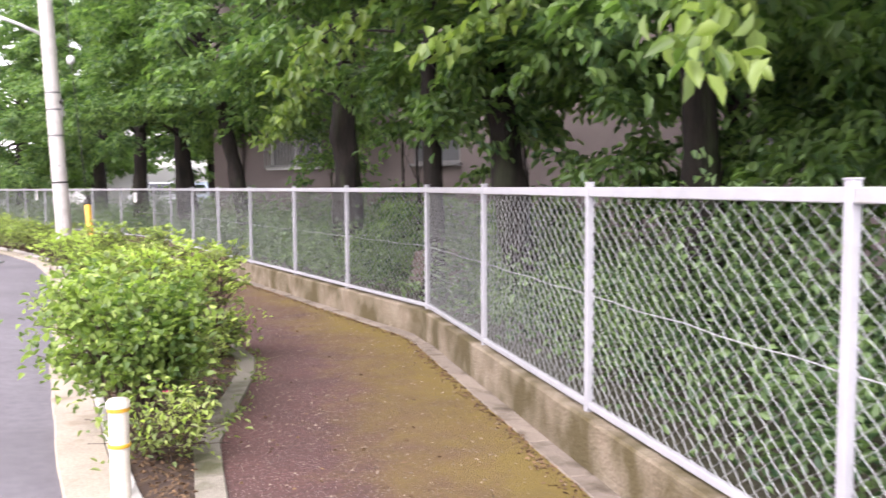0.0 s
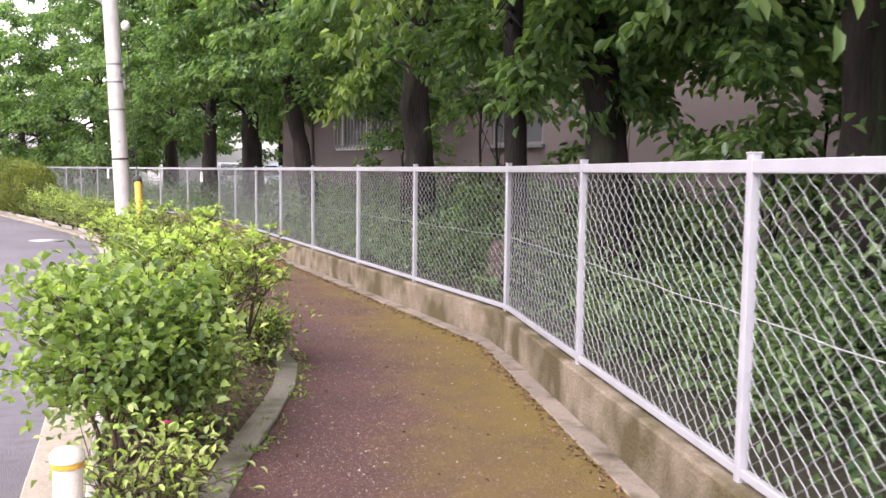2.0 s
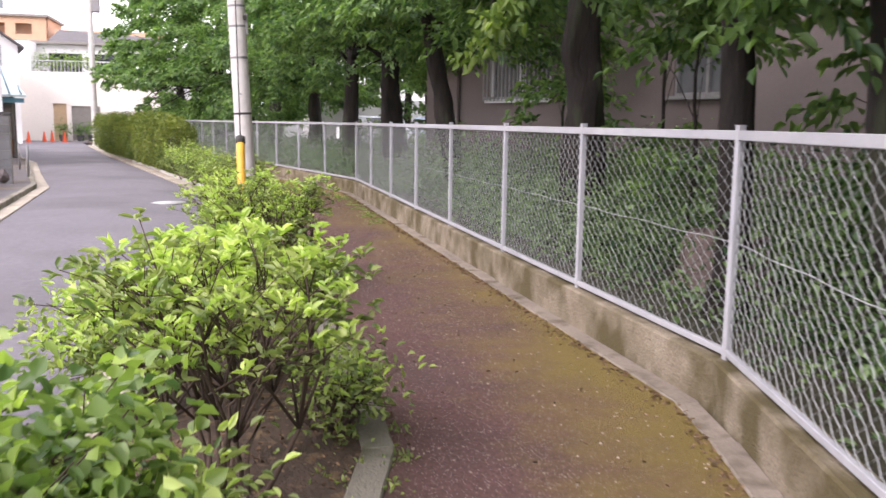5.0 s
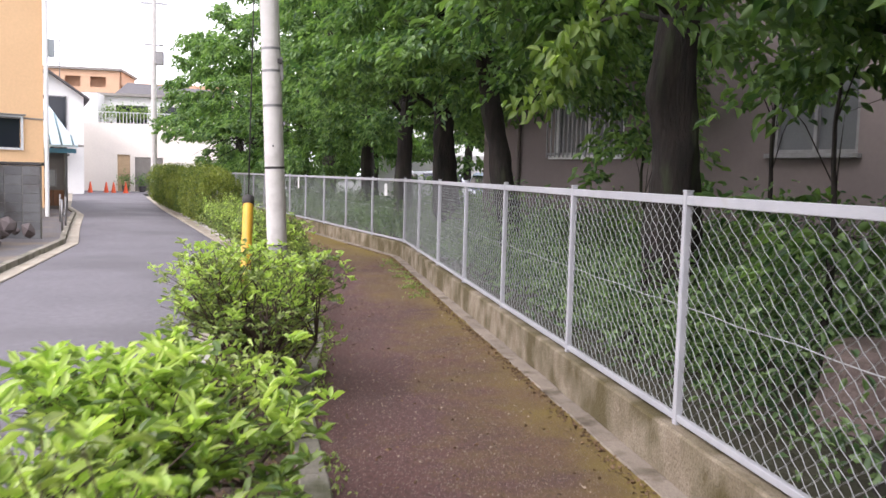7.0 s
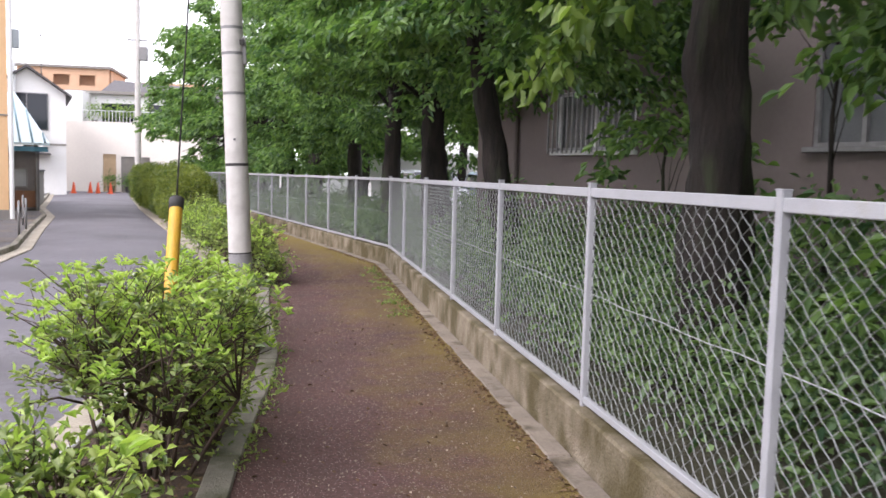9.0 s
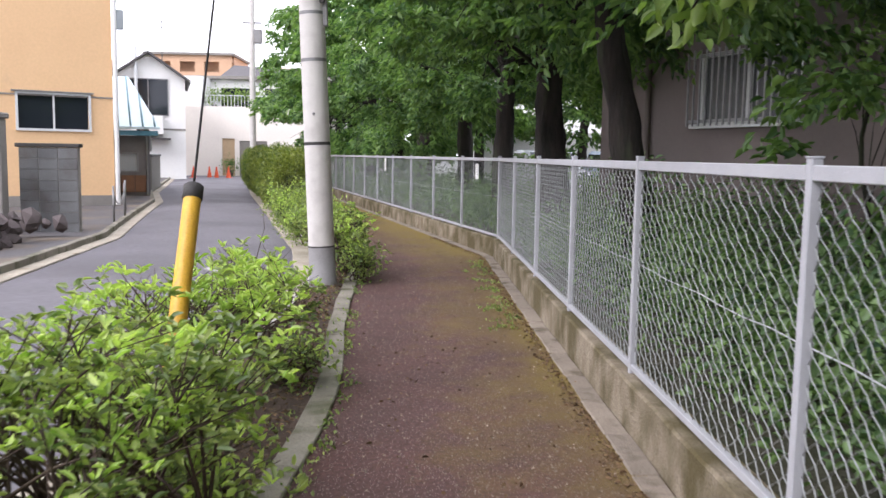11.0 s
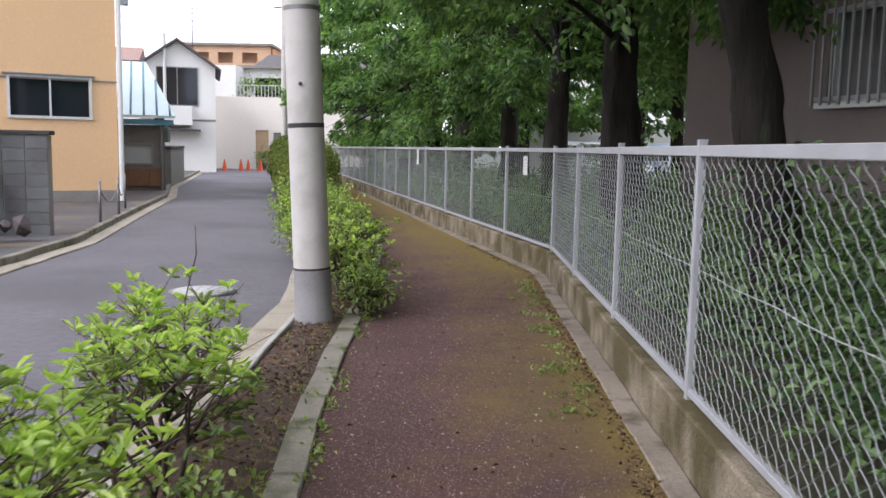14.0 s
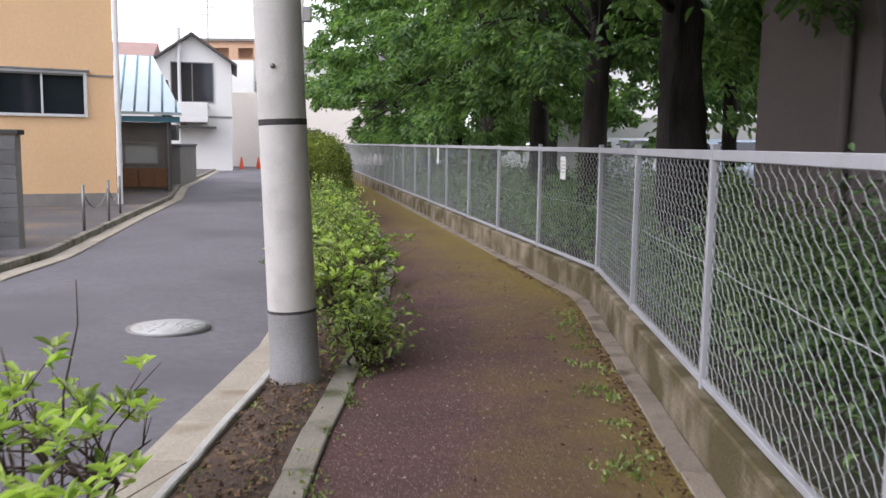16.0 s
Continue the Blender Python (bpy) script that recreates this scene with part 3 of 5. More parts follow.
    return t


#     x, y, height, radius, lean, seed, options
tree(4.85, 4.7, 6.5, 0.17, (0.0, 0.02), 11, clusters=300, crown_low=2.55, reach=2.4, side=-0.2, over=[(1.95, 1.9, 1.9), (2.3, 4.6, 2.35)])
tree(4.75, 7.0, 6.5, 0.185, (-0.2, 0.03), 12, clusters=220, crown_low=2.35, reach=2.2, over=[(2.05, 6.5, 2.6), (2.6, 8.6, 2.55)], side=-0.1)
tree(4.25, 8.15, 6.0, 0.12, (0.0, 0.02), 13, clusters=110, crown_low=2.1, reach=1.5)
tree(4.6, 11.6, 6.5, 0.22, (0.03, 0.02), 14, clusters=230, crown_low=2.75, reach=2.3, over=[(3.5, 11.0, 2.4), (3.65, 12.6, 2.15)], side=-0.4)
tree(4.7, 16.6, 7.0, 0.17, (-0.27, 0.03), 15, clusters=400, crown_low=2.8, reach=2.8, side=0.6)
tree(4.55, 21.0, 7.5, 0.23, (-0.16, 0.0), 16, clusters=360, crown_low=2.75, reach=2.8, side=0.0)
tree(4.15, 26.0, 8.0, 0.22, (0.0, 0.0), 17, clusters=380, crown_low=2.7, reach=2.8)
tree(3.6, 30.2, 8.5, 0.22, (0.0, 0.0), 18, clusters=380, crown_low=2.3, side=-0.4)
tree(2.6, 34.0, 8.5, 0.25, (0.0, 0.0), 19, clusters=340, crown_low=1.5, side=-0.4)
tree(1.7, 38.0, 8.5, 0.25, (0.0, 0.0), 20, clusters=340, crown_low=1.4, per=60, leaf=0.18, side=-0.5)
tree(0.6, 43.0, 8.5, 0.25, (0.0, 0.0), 21, clusters=340, crown_low=1.4, per=55, leaf=0.19, side=-1.0, reach=2.9)
tree(-0.5, 48.0, 8.0, 0.25, (0.0, 0.0), 22, clusters=340, crown_low=1.4, per=50, leaf=0.2, side=-1.2, reach=2.9)
tree(-1.6, 53.0, 8.0, 0.25, (0.0, 0.0), 23, clusters=320, crown_low=1.4, per=50, leaf=0.2, side=-1.0, reach=2.9)
tree(4.0, 1.2, 6.5, 0.2, (-0.03, 0.0), 24, clusters=300, crown_low=2.6, reach=2.4)
tree(7.2, 6.5, 8.5, 0.16, (0.0, 0.0), 25, clusters=260, crown_low=2.6, reach=2.6)
tree(8.5, 40.0, 8.0, 0.2, (0.0, 0.0), 27, clusters=260, crown_low=3.0, per=50, leaf=0.21, reach=3.0)
tree(13.0, 41.0, 8.0, 0.2, (0.0, 0.0), 28, clusters=240, crown_low=3.0, per=50, leaf=0.21, reach=3.0)
tree(5.0, 44.0, 8.0, 0.2, (0.0, 0.0), 29, clusters=240, crown_low=2.6, per=50, leaf=0.21, reach=3.0)
tree(6.6, 27.5, 7.5, 0.12, (0.0, 0.0), 30, clusters=170, crown_low=3.2, reach=2.0)
tree(6.3, 3.4, 6.0, 0.07, (0.0, 0.0), 31, clusters=150, crown_low=1.7, reach=1.7)
# saplings in the understorey
for k, (sx, sy, h) in enumerate(((5.2, 7.7, 2.7), (5.6, 4.0, 2.2), (5.9, 6.0, 2.4), (5.2, 5.8, 1.9), (6.0, 12.5, 3.2), (5.5, 14.2, 2.2), (5.0, 10.0, 2.6), (6.6, 5.2, 1.9), (5.2, 23.9, 1.8))):
    tree(sx, sy, h, 0.03, (0.02 * (-1) ** k, 0.02), 90 + k, clusters=64, crown_low=0.9, reach=0.6, per=26, leaf=0.12, fork=0.6)


def shrub(x, y, wide, tall, seed, leaves, leaf, mats, label, stems=9, low=0.35, deep=None, tips=0.0, whorl=0, broad=0.45):
    """Crooked stems from one root with leaves gathered at the twig ends."""
    rng = np.random.default_rng(seed)
    deep = deep or wide
    t = thing("shrub", label, "shrub", at=(x, y, 0.0))
    chunks, ends = [], []
    for s in range(stems):
        w = rng.uniform(0, 2 * math.pi)
        r0 = rng.uniform(0.02, 0.16) * wide
        base = Vector((math.cos(w) * r0, math.sin(w) * r0, -0.01))
        knee = Vector((base.x * 1.8 + 0.05 * rng.normal(), base.y * 1.8 + 0.05 * rng.normal(), tall * rng.uniform(0.3, 0.5)))
        chunks.append(tube_data([base, base.lerp(knee, 0.5) + Vector((0.03 * rng.normal(), 0.03 * rng.normal(), 0)), knee], [0.013, 0.011, 0.009], 5))
        for b in range(7):
            a = w + rng.normal(0, 0.9)
            q = rng.uniform(0.3, 1) ** 0.6
            e = Vector((math.cos(a) * wide * 0.5 * q, math.sin(a) * deep * 0.5 * q, tall * (low + (1 - low) * rng.uniform(0.1, 1) ** 0.7 * (1.05 - 0.3 * q * q))))
            m = knee.lerp(e, 0.55) + Vector((0.04 * rng.normal(), 0.04 * rng.normal(), 0.03))
            chunks.append(tube_data([knee, m, e], [0.007, 0.005, 0.0025], 4))
            ends += [e, m.lerp(e, 0.4)]
            for c in range(3):
                e2 = e + Vector((0.09 * rng.normal(), 0.09 * rng.normal(), 0.05 + 0.05 * rng.normal()))
                chunks.append(tube_data([m.lerp(e, 0.6), e2], [0.003, 0.002], 3))
                ends.append(e2)
    for s in range(stems):
        raw("stem", *merge(chunks[s * 29:s * 29 + 29]), TWIG, t, smooth=True)
    ends = np.array([tuple(e) for e in ends])
    k = max(1, leaves // len(ends))
    if whorl:
        # rosettes of leaves on some of the twig ends, the rest bare
        k = 7
        pick = rng.choice(len(ends), min(len(ends), max(12, leaves // k)), replace=False)
        cen = np.repeat(ends[pick], k, 0) + rng.normal(0, 0.012, (len(pick) * k, 3))
        w = rng.uniform(0, 2 * math.pi, len(cen))
        way = np.stack([np.cos(w), np.sin(w), rng.uniform(0.0, 1.1, len(cen))], 1)
    else:
        cen = np.repeat(ends, k, 0) + rng.normal(0, 0.055, (len(ends) * k, 3))
        way = rng.normal(0, 0.7, cen.shape) + (0, 0, 0.25) + (cen * (0.8, 0.8, 0)) / wide
    young = np.repeat(rng.uniform(0, 1, len(cen) // k + 1) < tips, k)[:len(cen)] & (cen[:, 2] > tall * 0.6)
    leaf_mesh("leaves", cen[~young], way[~young], leaf, leaf * broad, mats[0], t, rng)
    if young.sum() > 5:
        leaf_mesh("young_leaves", cen[young] + (0, 0, 0.02), way[young] + (0, 0, 0.3), leaf, leaf * (broad - 0.03), mats[1], t, rng, "bright yellow-green young leaves")
    return t


BRIGHT = "bright green shrub with rounded leaves in the planting bed"
AZ = "leggy azalea with yellow-green tips in the planting bed"
shrub(0.46, 5.1, 0.74, 0.95, 31, 4600, 0.052, (LEAF_SHRUB, LEAF_TIP), BRIGHT, 13, 0.12, tips=0.12, broad=0.75)
shrub(0.72, 5.5, 0.7, 0.5, 45, 1800, 0.05, (LEAF_AZALEA, LEAF_TIP), AZ, 7, 0.1, tips=0.3)
shrub(0.5, 4.35, 0.5, 0.32, 46, 700, 0.045, (LEAF_AZALEA, LEAF_TIP), AZ, 6, 0.1, tips=0.3)
shrub(1.05, 6.4, 0.95, 1.0, 32, 3000, 0.055, (LEAF_AZALEA, LEAF_TIP), AZ, 10, 0.5, tips=0.4, whorl=1, broad=0.4)
shrub(0.7, 7.5, 0.9, 0.7, 33, 3000, 0.05, (LEAF_AZALEA, LEAF_TIP), AZ, 9, 0.3, tips=0.6)
shrub(1.15, 8.3, 1.1, 0.85, 48, 2600, 0.075, (LEAF_SHRUB, LEAF_TIP), AZ, 11, 0.3, tips=0.5, whorl=1, broad=0.36)
shrub(1.34, 10.75, 1.1, 1.0, 34, 5200, 0.048, (LEAF_AZALEA, LEAF_TIP), AZ, 16, 0.36, tips=0.4, whorl=1, broad=0.38)
shrub(1.15, 9.8, 0.8, 0.45, 49, 1500, 0.055, (LEAF_AZALEA, LEAF_TIP), AZ, 8, 0.1, tips=0.3)
shrub(1.45, 11.4, 0.6, 0.4, 50, 1000, 0.055, (LEAF_AZALEA, LEAF_TIP), AZ, 6, 0.1, tips=0.3)
shrub(1.5, 7.15, 0.45, 0.35, 51, 700, 0.05, (LEAF_AZALEA, LEAF_TIP), AZ, 5, 0.1, tips=0.3)
shrub(1.6, 13.7, 0.45, 0.25, 52, 600, 0.05, (LEAF_AZALEA, LEAF_TIP), AZ, 5, 0.1, tips=0.2)
shrub(1.62, 18.35, 0.5, 0.4, 53, 900, 0.055, (LEAF_AZALEA, LEAF_TIP), AZ, 5, 0.1, tips=0.2)
shrub(1.25, 11.9, 0.9, 0.66, 35, 2000, 0.062, (LEAF_AZALEA, LEAF_TIP), AZ, 8, 0.3, tips=0.6, whorl=1, broad=0.3)
shrub(1.15, 13.1, 1.1, 0.8, 36, 1500, 0.066, (LEAF_AZALEA, LEAF_TIP), AZ, 11, 0.3, tips=0.7, whorl=1, broad=0.3)
shrub(1.35, 14.2, 0.8, 0.7, 37, 520, 0.072, (LEAF_AZALEA, LEAF_TIP), AZ, 6, 0.35, tips=0.7, whorl=1, broad=0.3)
shrub(1.1, 14.95, 0.7, 0.6, 47, 380, 0.072, (LEAF_AZALEA, LEAF_TIP), AZ, 5, 0.4, tips=0.7, whorl=1, broad=0.3)
last = shrub(0.98, 15.6, 0.7, 0.66, 38, 300, 0.075, (LEAF_AZALEA, LEAF_TIP), AZ, 4, 0.45, tips=0.7, whorl=1, broad=0.36)
tube("dead_twig", [(0.02, 0, 0.25), (0.03, 0.02, 0.6), (0.1, 0.0, 0.85), (0.09, 0.02, 1.0)], [0.005, 0.004, 0.003, 0.002], TWIG, last, "bare reddish dead twig", 5)
shrub(1.5, 18.9, 0.75, 0.68, 39, 1500, 0.06, (LEAF_AZALEA, LEAF_TIP), AZ, 9, 0.12, tips=0.3, whorl=1, broad=0.4)
shrub(1.3, 19.9, 0.8, 0.75, 40, 1500, 0.06, (LEAF_AZALEA, LEAF_TIP), AZ, 9, 0.12, tips=0.3, whorl=1, broad=0.4)
shrub(0.95, 21.3, 1.0, 0.65, 41, 2600, 0.055, (LEAF_AZALEA, LEAF_TIP), AZ, 8, 0.15, tips=0.2)
shrub(0.6, 22.6, 1.0, 0.7, 42, 2600, 0.055, (LEAF_AZALEA, LEAF_TIP), AZ, 8, 0.15, tips=0.2)
shrub(0.3, 24.0, 1.0, 0.75, 43, 2600, 0.06, (LEAF_AZALEA, LEAF_TIP), AZ, 8, 0.15, tips=0.2)
shrub(0.0, 25.6, 1.1, 0.9, 44, 2800, 0.06, (LEAF_AZALEA, LEAF_TIP), AZ, 8, 0.15, tips=0.2)


def hedge_ball(x, y, wide, tall, seed):
    """A clipped dome of small leaves round a twiggy core."""
    rng = np.random.default_rng(seed)
    t = thing("clipped_bush", "clipped dome-shaped yellow-green bush beside the lane", "bush", "clipped bushes along the lane", at=(x, y, 0.0))
    chunks = []
    for s in range(14):
        w = rng.uniform(0, 6.28)
        r = rng.uniform(0.2, 0.42) * wide
        chunks.append(tube_data([(0.1 * math.cos(w), 0.1 * math.sin(w), 0), (0.5 * r * math.cos(w), 0.5 * r * math.sin(w), tall * 0.45), (r * math.cos(w), r * math.sin(w), tall * rng.uniform(0.5, 0.85))], [0.02, 0.013, 0.005], 5))
    for ch in chunks:
        raw("stem", *ch, TWIG, t, smooth=True)
    n = 7500
    d = rng.normal(0, 1, (n, 3))
    d /= np.linalg.norm(d, axis=1, keepdims=True)
    d = np.sign(d) * np.abs(d) ** 0.8
    rad = rng.uniform(0.72, 1.03, n) + 0.07 * np.sin(d[:, 0] * 7 + seed) * np.sin(d[:, 2] * 6)
    cen = d * rad[:, None] * (wide * 0.5, wide * 0.5, tall * 0.5) + (0, 0, tall * 0.53)
    leaf_mesh("leaves", cen, d * 0.5 + rng.normal(0, 0.6, (n, 3)), 0.05, 0.03, LEAF_HEDGE, t, rng)


for i in range(12):
    y = 28.0 + 1.6 * i
    hedge_ball((along(ROAD_RIGHT, y) + along(BED_RIGHT, y)) / 2 - 0.2, y, 1.12 + 0.1 * (i % 3), 1.5 + 0.1 * ((i * 7) % 3), 60 + i)

# undergrowth on the bank
rng = np.random.default_rng(5)
cen, way = [], []
for c in range(2200):
    y = rng.uniform(-1, 46) if c % 3 else rng.uniform(1, 24)
    u = rng.uniform(0.12, 1) ** 1.3 * 3.6
    top = rng.uniform(0.25, 0.75) + 0.35 * noise.noise((y * 0.5, u, 3))
    if u > 0.7:
        top += 1.3 * max(0.0, noise.noise((y * 0.45, u * 0.6, 9)))
    n = 44
    cen.append(np.array((fence_x(y) + 0.12 + u, y, 0.22)) + rng.normal(0, 1, (n, 3)) * (0.2, 0.28, 0.0) + np.stack([np.zeros(n), np.zeros(n), rng.uniform(0.02, 1, n) ** 0.8 * max(0.15, top)], 1))
    way.append(rng.normal(0, 0.7, (n, 3)) + (-0.3, 0, 0.25))
cen, way = np.concatenate(cen), np.concatenate(way)
ok = cen[:, 0] > np.array([fence_x(v) for v in cen[:, 1]]) + 0.09
ok &= ((cen[:, 0] - 4.5) ** 2 + (cen[:, 1] - 8.6) ** 2 > 0.6 ** 2) | (cen[:, 2] < 0.36)
tagged(leaf_mesh("undergrowth", cen[ok], way[ok], 0.07, 0.034, LEAF_GROUND, None, rng), "dense low green undergrowth behind the fence", "undergrowth", kind="stuff")
# weeds at the foot of wall and edging
cen = []
for c in range(430):
    if c < 60:
        y = rng.uniform(15.5, 20.5)
        x = 3.3 - abs(rng.normal(0, 0.14))
    else:
        y = rng.uniform(5, 20)
        x = along(BED_RIGHT, y) - (0.17 + abs(rng.normal(0, 0.16)) if c % 3 else -0.02 + 0.03 * rng.normal())
    cen.append(np.array((x, y, 0.005)) + rng.normal(0, 1, (9, 3)) * (0.035, 0.035, 0.008))
cen = np.concatenate(cen)
cen[:, 2] = np.abs(cen[:, 2])
tagged(leaf_mesh("weeds", cen, rng.normal(0, 0.6, cen.shape) + (0, 0, 0.5), 0.034, 0.016, LEAF_AZALEA, None, rng), "small weeds along the path edges", "weeds", kind="stuff")
# fallen leaves
cen = []
for c in range(7600):
    y = rng.uniform(1, 24)
    if c < 2200:
        x = fence_x(y) - 0.225 - abs(rng.normal(0, 0.05))
        z = 0.004
    elif c < 2900:
        x = rng.uniform(along(BED_RIGHT, y), fence_x(y) - 0.16)
        z = 0.004
    else:
        x = along(ROAD_RIGHT, y) + 0.36 + rng.uniform(0, 1) * max(0.05, along(BED_RIGHT, y) - along(ROAD_RIGHT, y) - 0.52)
        z = 0.045
    cen.append((x, y, z))
cen = np.array(cen)
flat = rng.normal(0, 1, cen.shape) * (1, 1, 0.12)
tagged(leaf_mesh("leaf_litter", cen, flat, 0.03, 0.016, LITTER, None, rng), "dry brown leaf litter on path and soil", "leaf litter", kind="stuff")
grit = np.stack([np.zeros(2600), rng.uniform(1, 23, 2600), np.full(2600, 0.004)], 1)
for q in grit:
    a, b = along(BED_RIGHT, q[1]), fence_x(q[1]) - 0.24
    q[0] = a + (b - a) * rng.uniform(0, 1)
tagged(leaf_mesh("path_grit", grit, rng.normal(0, 1, grit.shape) * (1, 1, 0.1), 0.016, 0.011, GRIT, None, rng), "pale crumbs and bits of leaf strewn on the footpath", "grit", kind="stuff")
# pink azalea petals under the first shrub
p = thing("azalea_flower", "single pink azalea flower low in a shrub", "flower", at=(0.62, 4.75, 0.28))
for k in range(5):
    w = k * 1.256
    raw("petal", [(0, 0, 0), (0.02 * math.cos(w - 0.5), 0.02 * math.sin(w - 0.5), 0.012), (0.034 * math.cos(w), 0.034 * math.sin(w), 0.016), (0.02 * math.cos(w + 0.5), 0.02 * math.sin(w + 0.5), 0.012)], [(0, 1, 2, 3)], PETAL, p)
boxed("flower_stem", (-0.003, 0.003, -0.003, 0.003, -0.28, 0), TWIG, p)

# stump behind the fence
s = thing("tree_stump", "grey weathered cut tree stump in the undergrowth", "stump", at=(4.85, 9.15, 0.2))
v, f = tube_data([(0, 0, 0), (0.01, 0, 0.15), (0, 0.02, 0.42), (0, 0.02, 0.47)], [0.45, 0.38, 0.34, 0.28], 14)
for q in v:
    q += Vector((noise.noise(q * 5), noise.noise(q * 5 + Vector((9, 0, 0))), 0)) * 0.05
raw("stump_body", v, f, STUMP, s)

# ---- poles and bollards ----
pole = thing("utility_pole", "grey concrete utility pole with steel bands", "utility pole", at=(1.33, 17.9, 0.0))
pole.matrix_basis = pose(1.33, 17.9, 0.0, 0, -2.4, 0)
tube("shaft", [(0, 0, 0.45), (0, 0, 2), (0, 0, 6), (-0.01, 0, 10.5)], [0.146, 0.141, 0.128, 0.11], POLE, pole, sides=24)
tube("base_sleeve", [(0, 0, -0.05), (0, 0, 0.12), (0, 0, 0.125), (0, 0, 0.455)], [0.156, 0.153, 0.149, 0.148], POLE_DARK, pole, "darker coated foot of the pole", sides=24)
for z in (0.455, 1.6, 2.5, 3.0, 3.32):
    tube("steel_band", [(0, 0, z - 0.018), (0, 0, z + 0.018)], 0.149 - 0.0035 * z, BLACK if z < 1.7 else STEEL, pole, sides=24)
boxed("junction_box", (0.09, 0.17, -0.06, 0.04, 2.86, 3.2), POLE_DARK, pole, "small grey junction box", 0.008)
boxed("clamp", (0.08, 0.15, -0.1, -0.06, 3.1, 3.17), BLACK, pole, "", 0.005)
tube("lamp_arm", [(-0.1, 0, 4.42), (-0.5, -0.03, 4.6), (-1.0, -0.05, 4.78)], 0.03, WHITE_METAL, pole)
tube("identification_stud", [(-0.01, -0.136, 1.92), (-0.01, -0.14, 1.92), (-0.01, -0.158, 1.92)], [0.016, 0.016, 0.012], STEEL, pole, sides=10)

pole2 = thing("utility_pole", "distant grey concrete utility pole with crossarms", "utility pole", at=(-6.2, 54.0, -0.05))
tube("shaft", [(0, 0, 0), (0, 0, 12)], [0.17, 0.12], POLE, pole2, sides=14)
for z, w in ((11.2, 0.9), (10.4, 0.7), (8.2, 0.5)):
    boxed("crossarm", (-w, w, -0.04, 0.04, z, z + 0.08), STEEL, pole2, bevel=0.01)
boxed("transformer_box", (0.1, 0.5, -0.2, 0.2, 7.2, 7.9), POLE_DARK, pole2, "", 0.03)

yb = thing("guy_wire", "slanting guy wire in a yellow guard with black cap", "guy wire", at=(1.17, 12.26, 0.0))
slope = Vector((0.0, 0.535, 1.0))
tube("guard", [slope * -0.03, slope * 0.6, slope * 1.25], 0.046, YELLOW, yb, "yellow plastic guard", 18)
tube("cap", [slope * 1.23, slope * 1.235, slope * 1.3, slope * 1.31], [0.045, 0.053, 0.053, 0.04], BLACK, yb, "black ribbed rubber cap", 18)
tube("wire", [slope * 1.2, slope * 5.5 + Vector((-0.05, 0, 0)), slope * 10.2 + Vector((-0.2, 0, 0))], 0.007, BLACK, yb, "", 5)

bm = bmesh.new()
bmesh.ops.create_uvsphere(bm, u_segments=12, v_segments=8, radius=0.062, matrix=Matrix.Translation(slope * 3.45 + Vector((-0.03, 0, 0))) @ Matrix.Diagonal((1, 1, 1.2, 1)))
part("insulator", bm, WHITE_METAL, yb, "white insulator ball", True)

wb = thing("bollard", "short white bollard with yellow bands and flat cap", "bollard", at=(0.22, 3.83, 0.0))
tube("post", [(0, 0, -0.02), (0, 0, 0.46)], 0.046, BOLLARD_WHITE, wb, sides=20)
tube("cap", [(0, 0, 0.46), (0, 0, 0.485), (0, 0, 0.498)], [0.054, 0.054, 0.044], BOLLARD_WHITE, wb, sides=20)
for z in (0.28, 0.45):
    tube("yellow_band", [(0, 0, z - 0.008), (0, 0, z + 0.008)], 0.052, YELLOW, wb, sides=20)

mh = thing("manhole_cover", "round cast-iron manhole cover set in the asphalt", "manhole cover", at=(-0.04, 19.45, -0.009))
tube("rim", [(0, 0, -0.02), (0, 0, 0.002)], 0.33, STEEL, mh, sides=40)
tube("lid", [(0, 0, -0.01), (0, 0, 0.005)], 0.29, IRON, mh, sides=40)
for r in (0.09, 0.16, 0.23):
    n = int(r * 60)
    for k in range(n):
        w = 2 * math.pi * k / n
        boxed("raised_stud", (-0.022, 0.022, -0.014, 0.014, 0.005, 0.009), IRON, mh, m=pose(r * math.cos(w), r * math.sin(w), 0, 0, 0, math.degrees(w)))

# ---- building behind the trees ----
WD = Vector((-0.375, 0.927, 0)).normalized()
WANG = math.degrees(math.atan2(WD.y, WD.x))
apt = thing("apartment_building", "grey-beige rendered building behind the trees", "building", at=(6.03, 19.57, 0.1), turn=WANG)
# own x runs along the facade towards its far corner, own y points to the path
HOLES = [(-1.72, 0.0, 1.85, 2.75), (-5.7, -4.5, 1.85, 3.1), (-12.9, -11.6, 2.0, 3.0)]


def holed_wall(name, x0, x1, z0, z1, y0, y1, holes, mat, parent):
    """A wall along x with rectangular openings (x0, x1, z0, z1) cut right through."""
    bm = bmesh.new()
    xs = sorted({x0, x1, *[h[0] for h in holes], *[h[1] for h in holes]})
    for a, b in zip(xs, xs[1:]):
        inside = sorted([h for h in holes if h[0] <= a and h[1] >= b], key=lambda h: h[2])
        z = z0
        for h in inside:
            box(bm, a, b, y0, y1, z, h[2])
            z = h[3]
        box(bm, a, b, y0, y1, z, z1)
    bmesh.ops.remove_doubles(bm, verts=bm.verts, dist=0.0005)
    return part(name, bm, mat, parent)


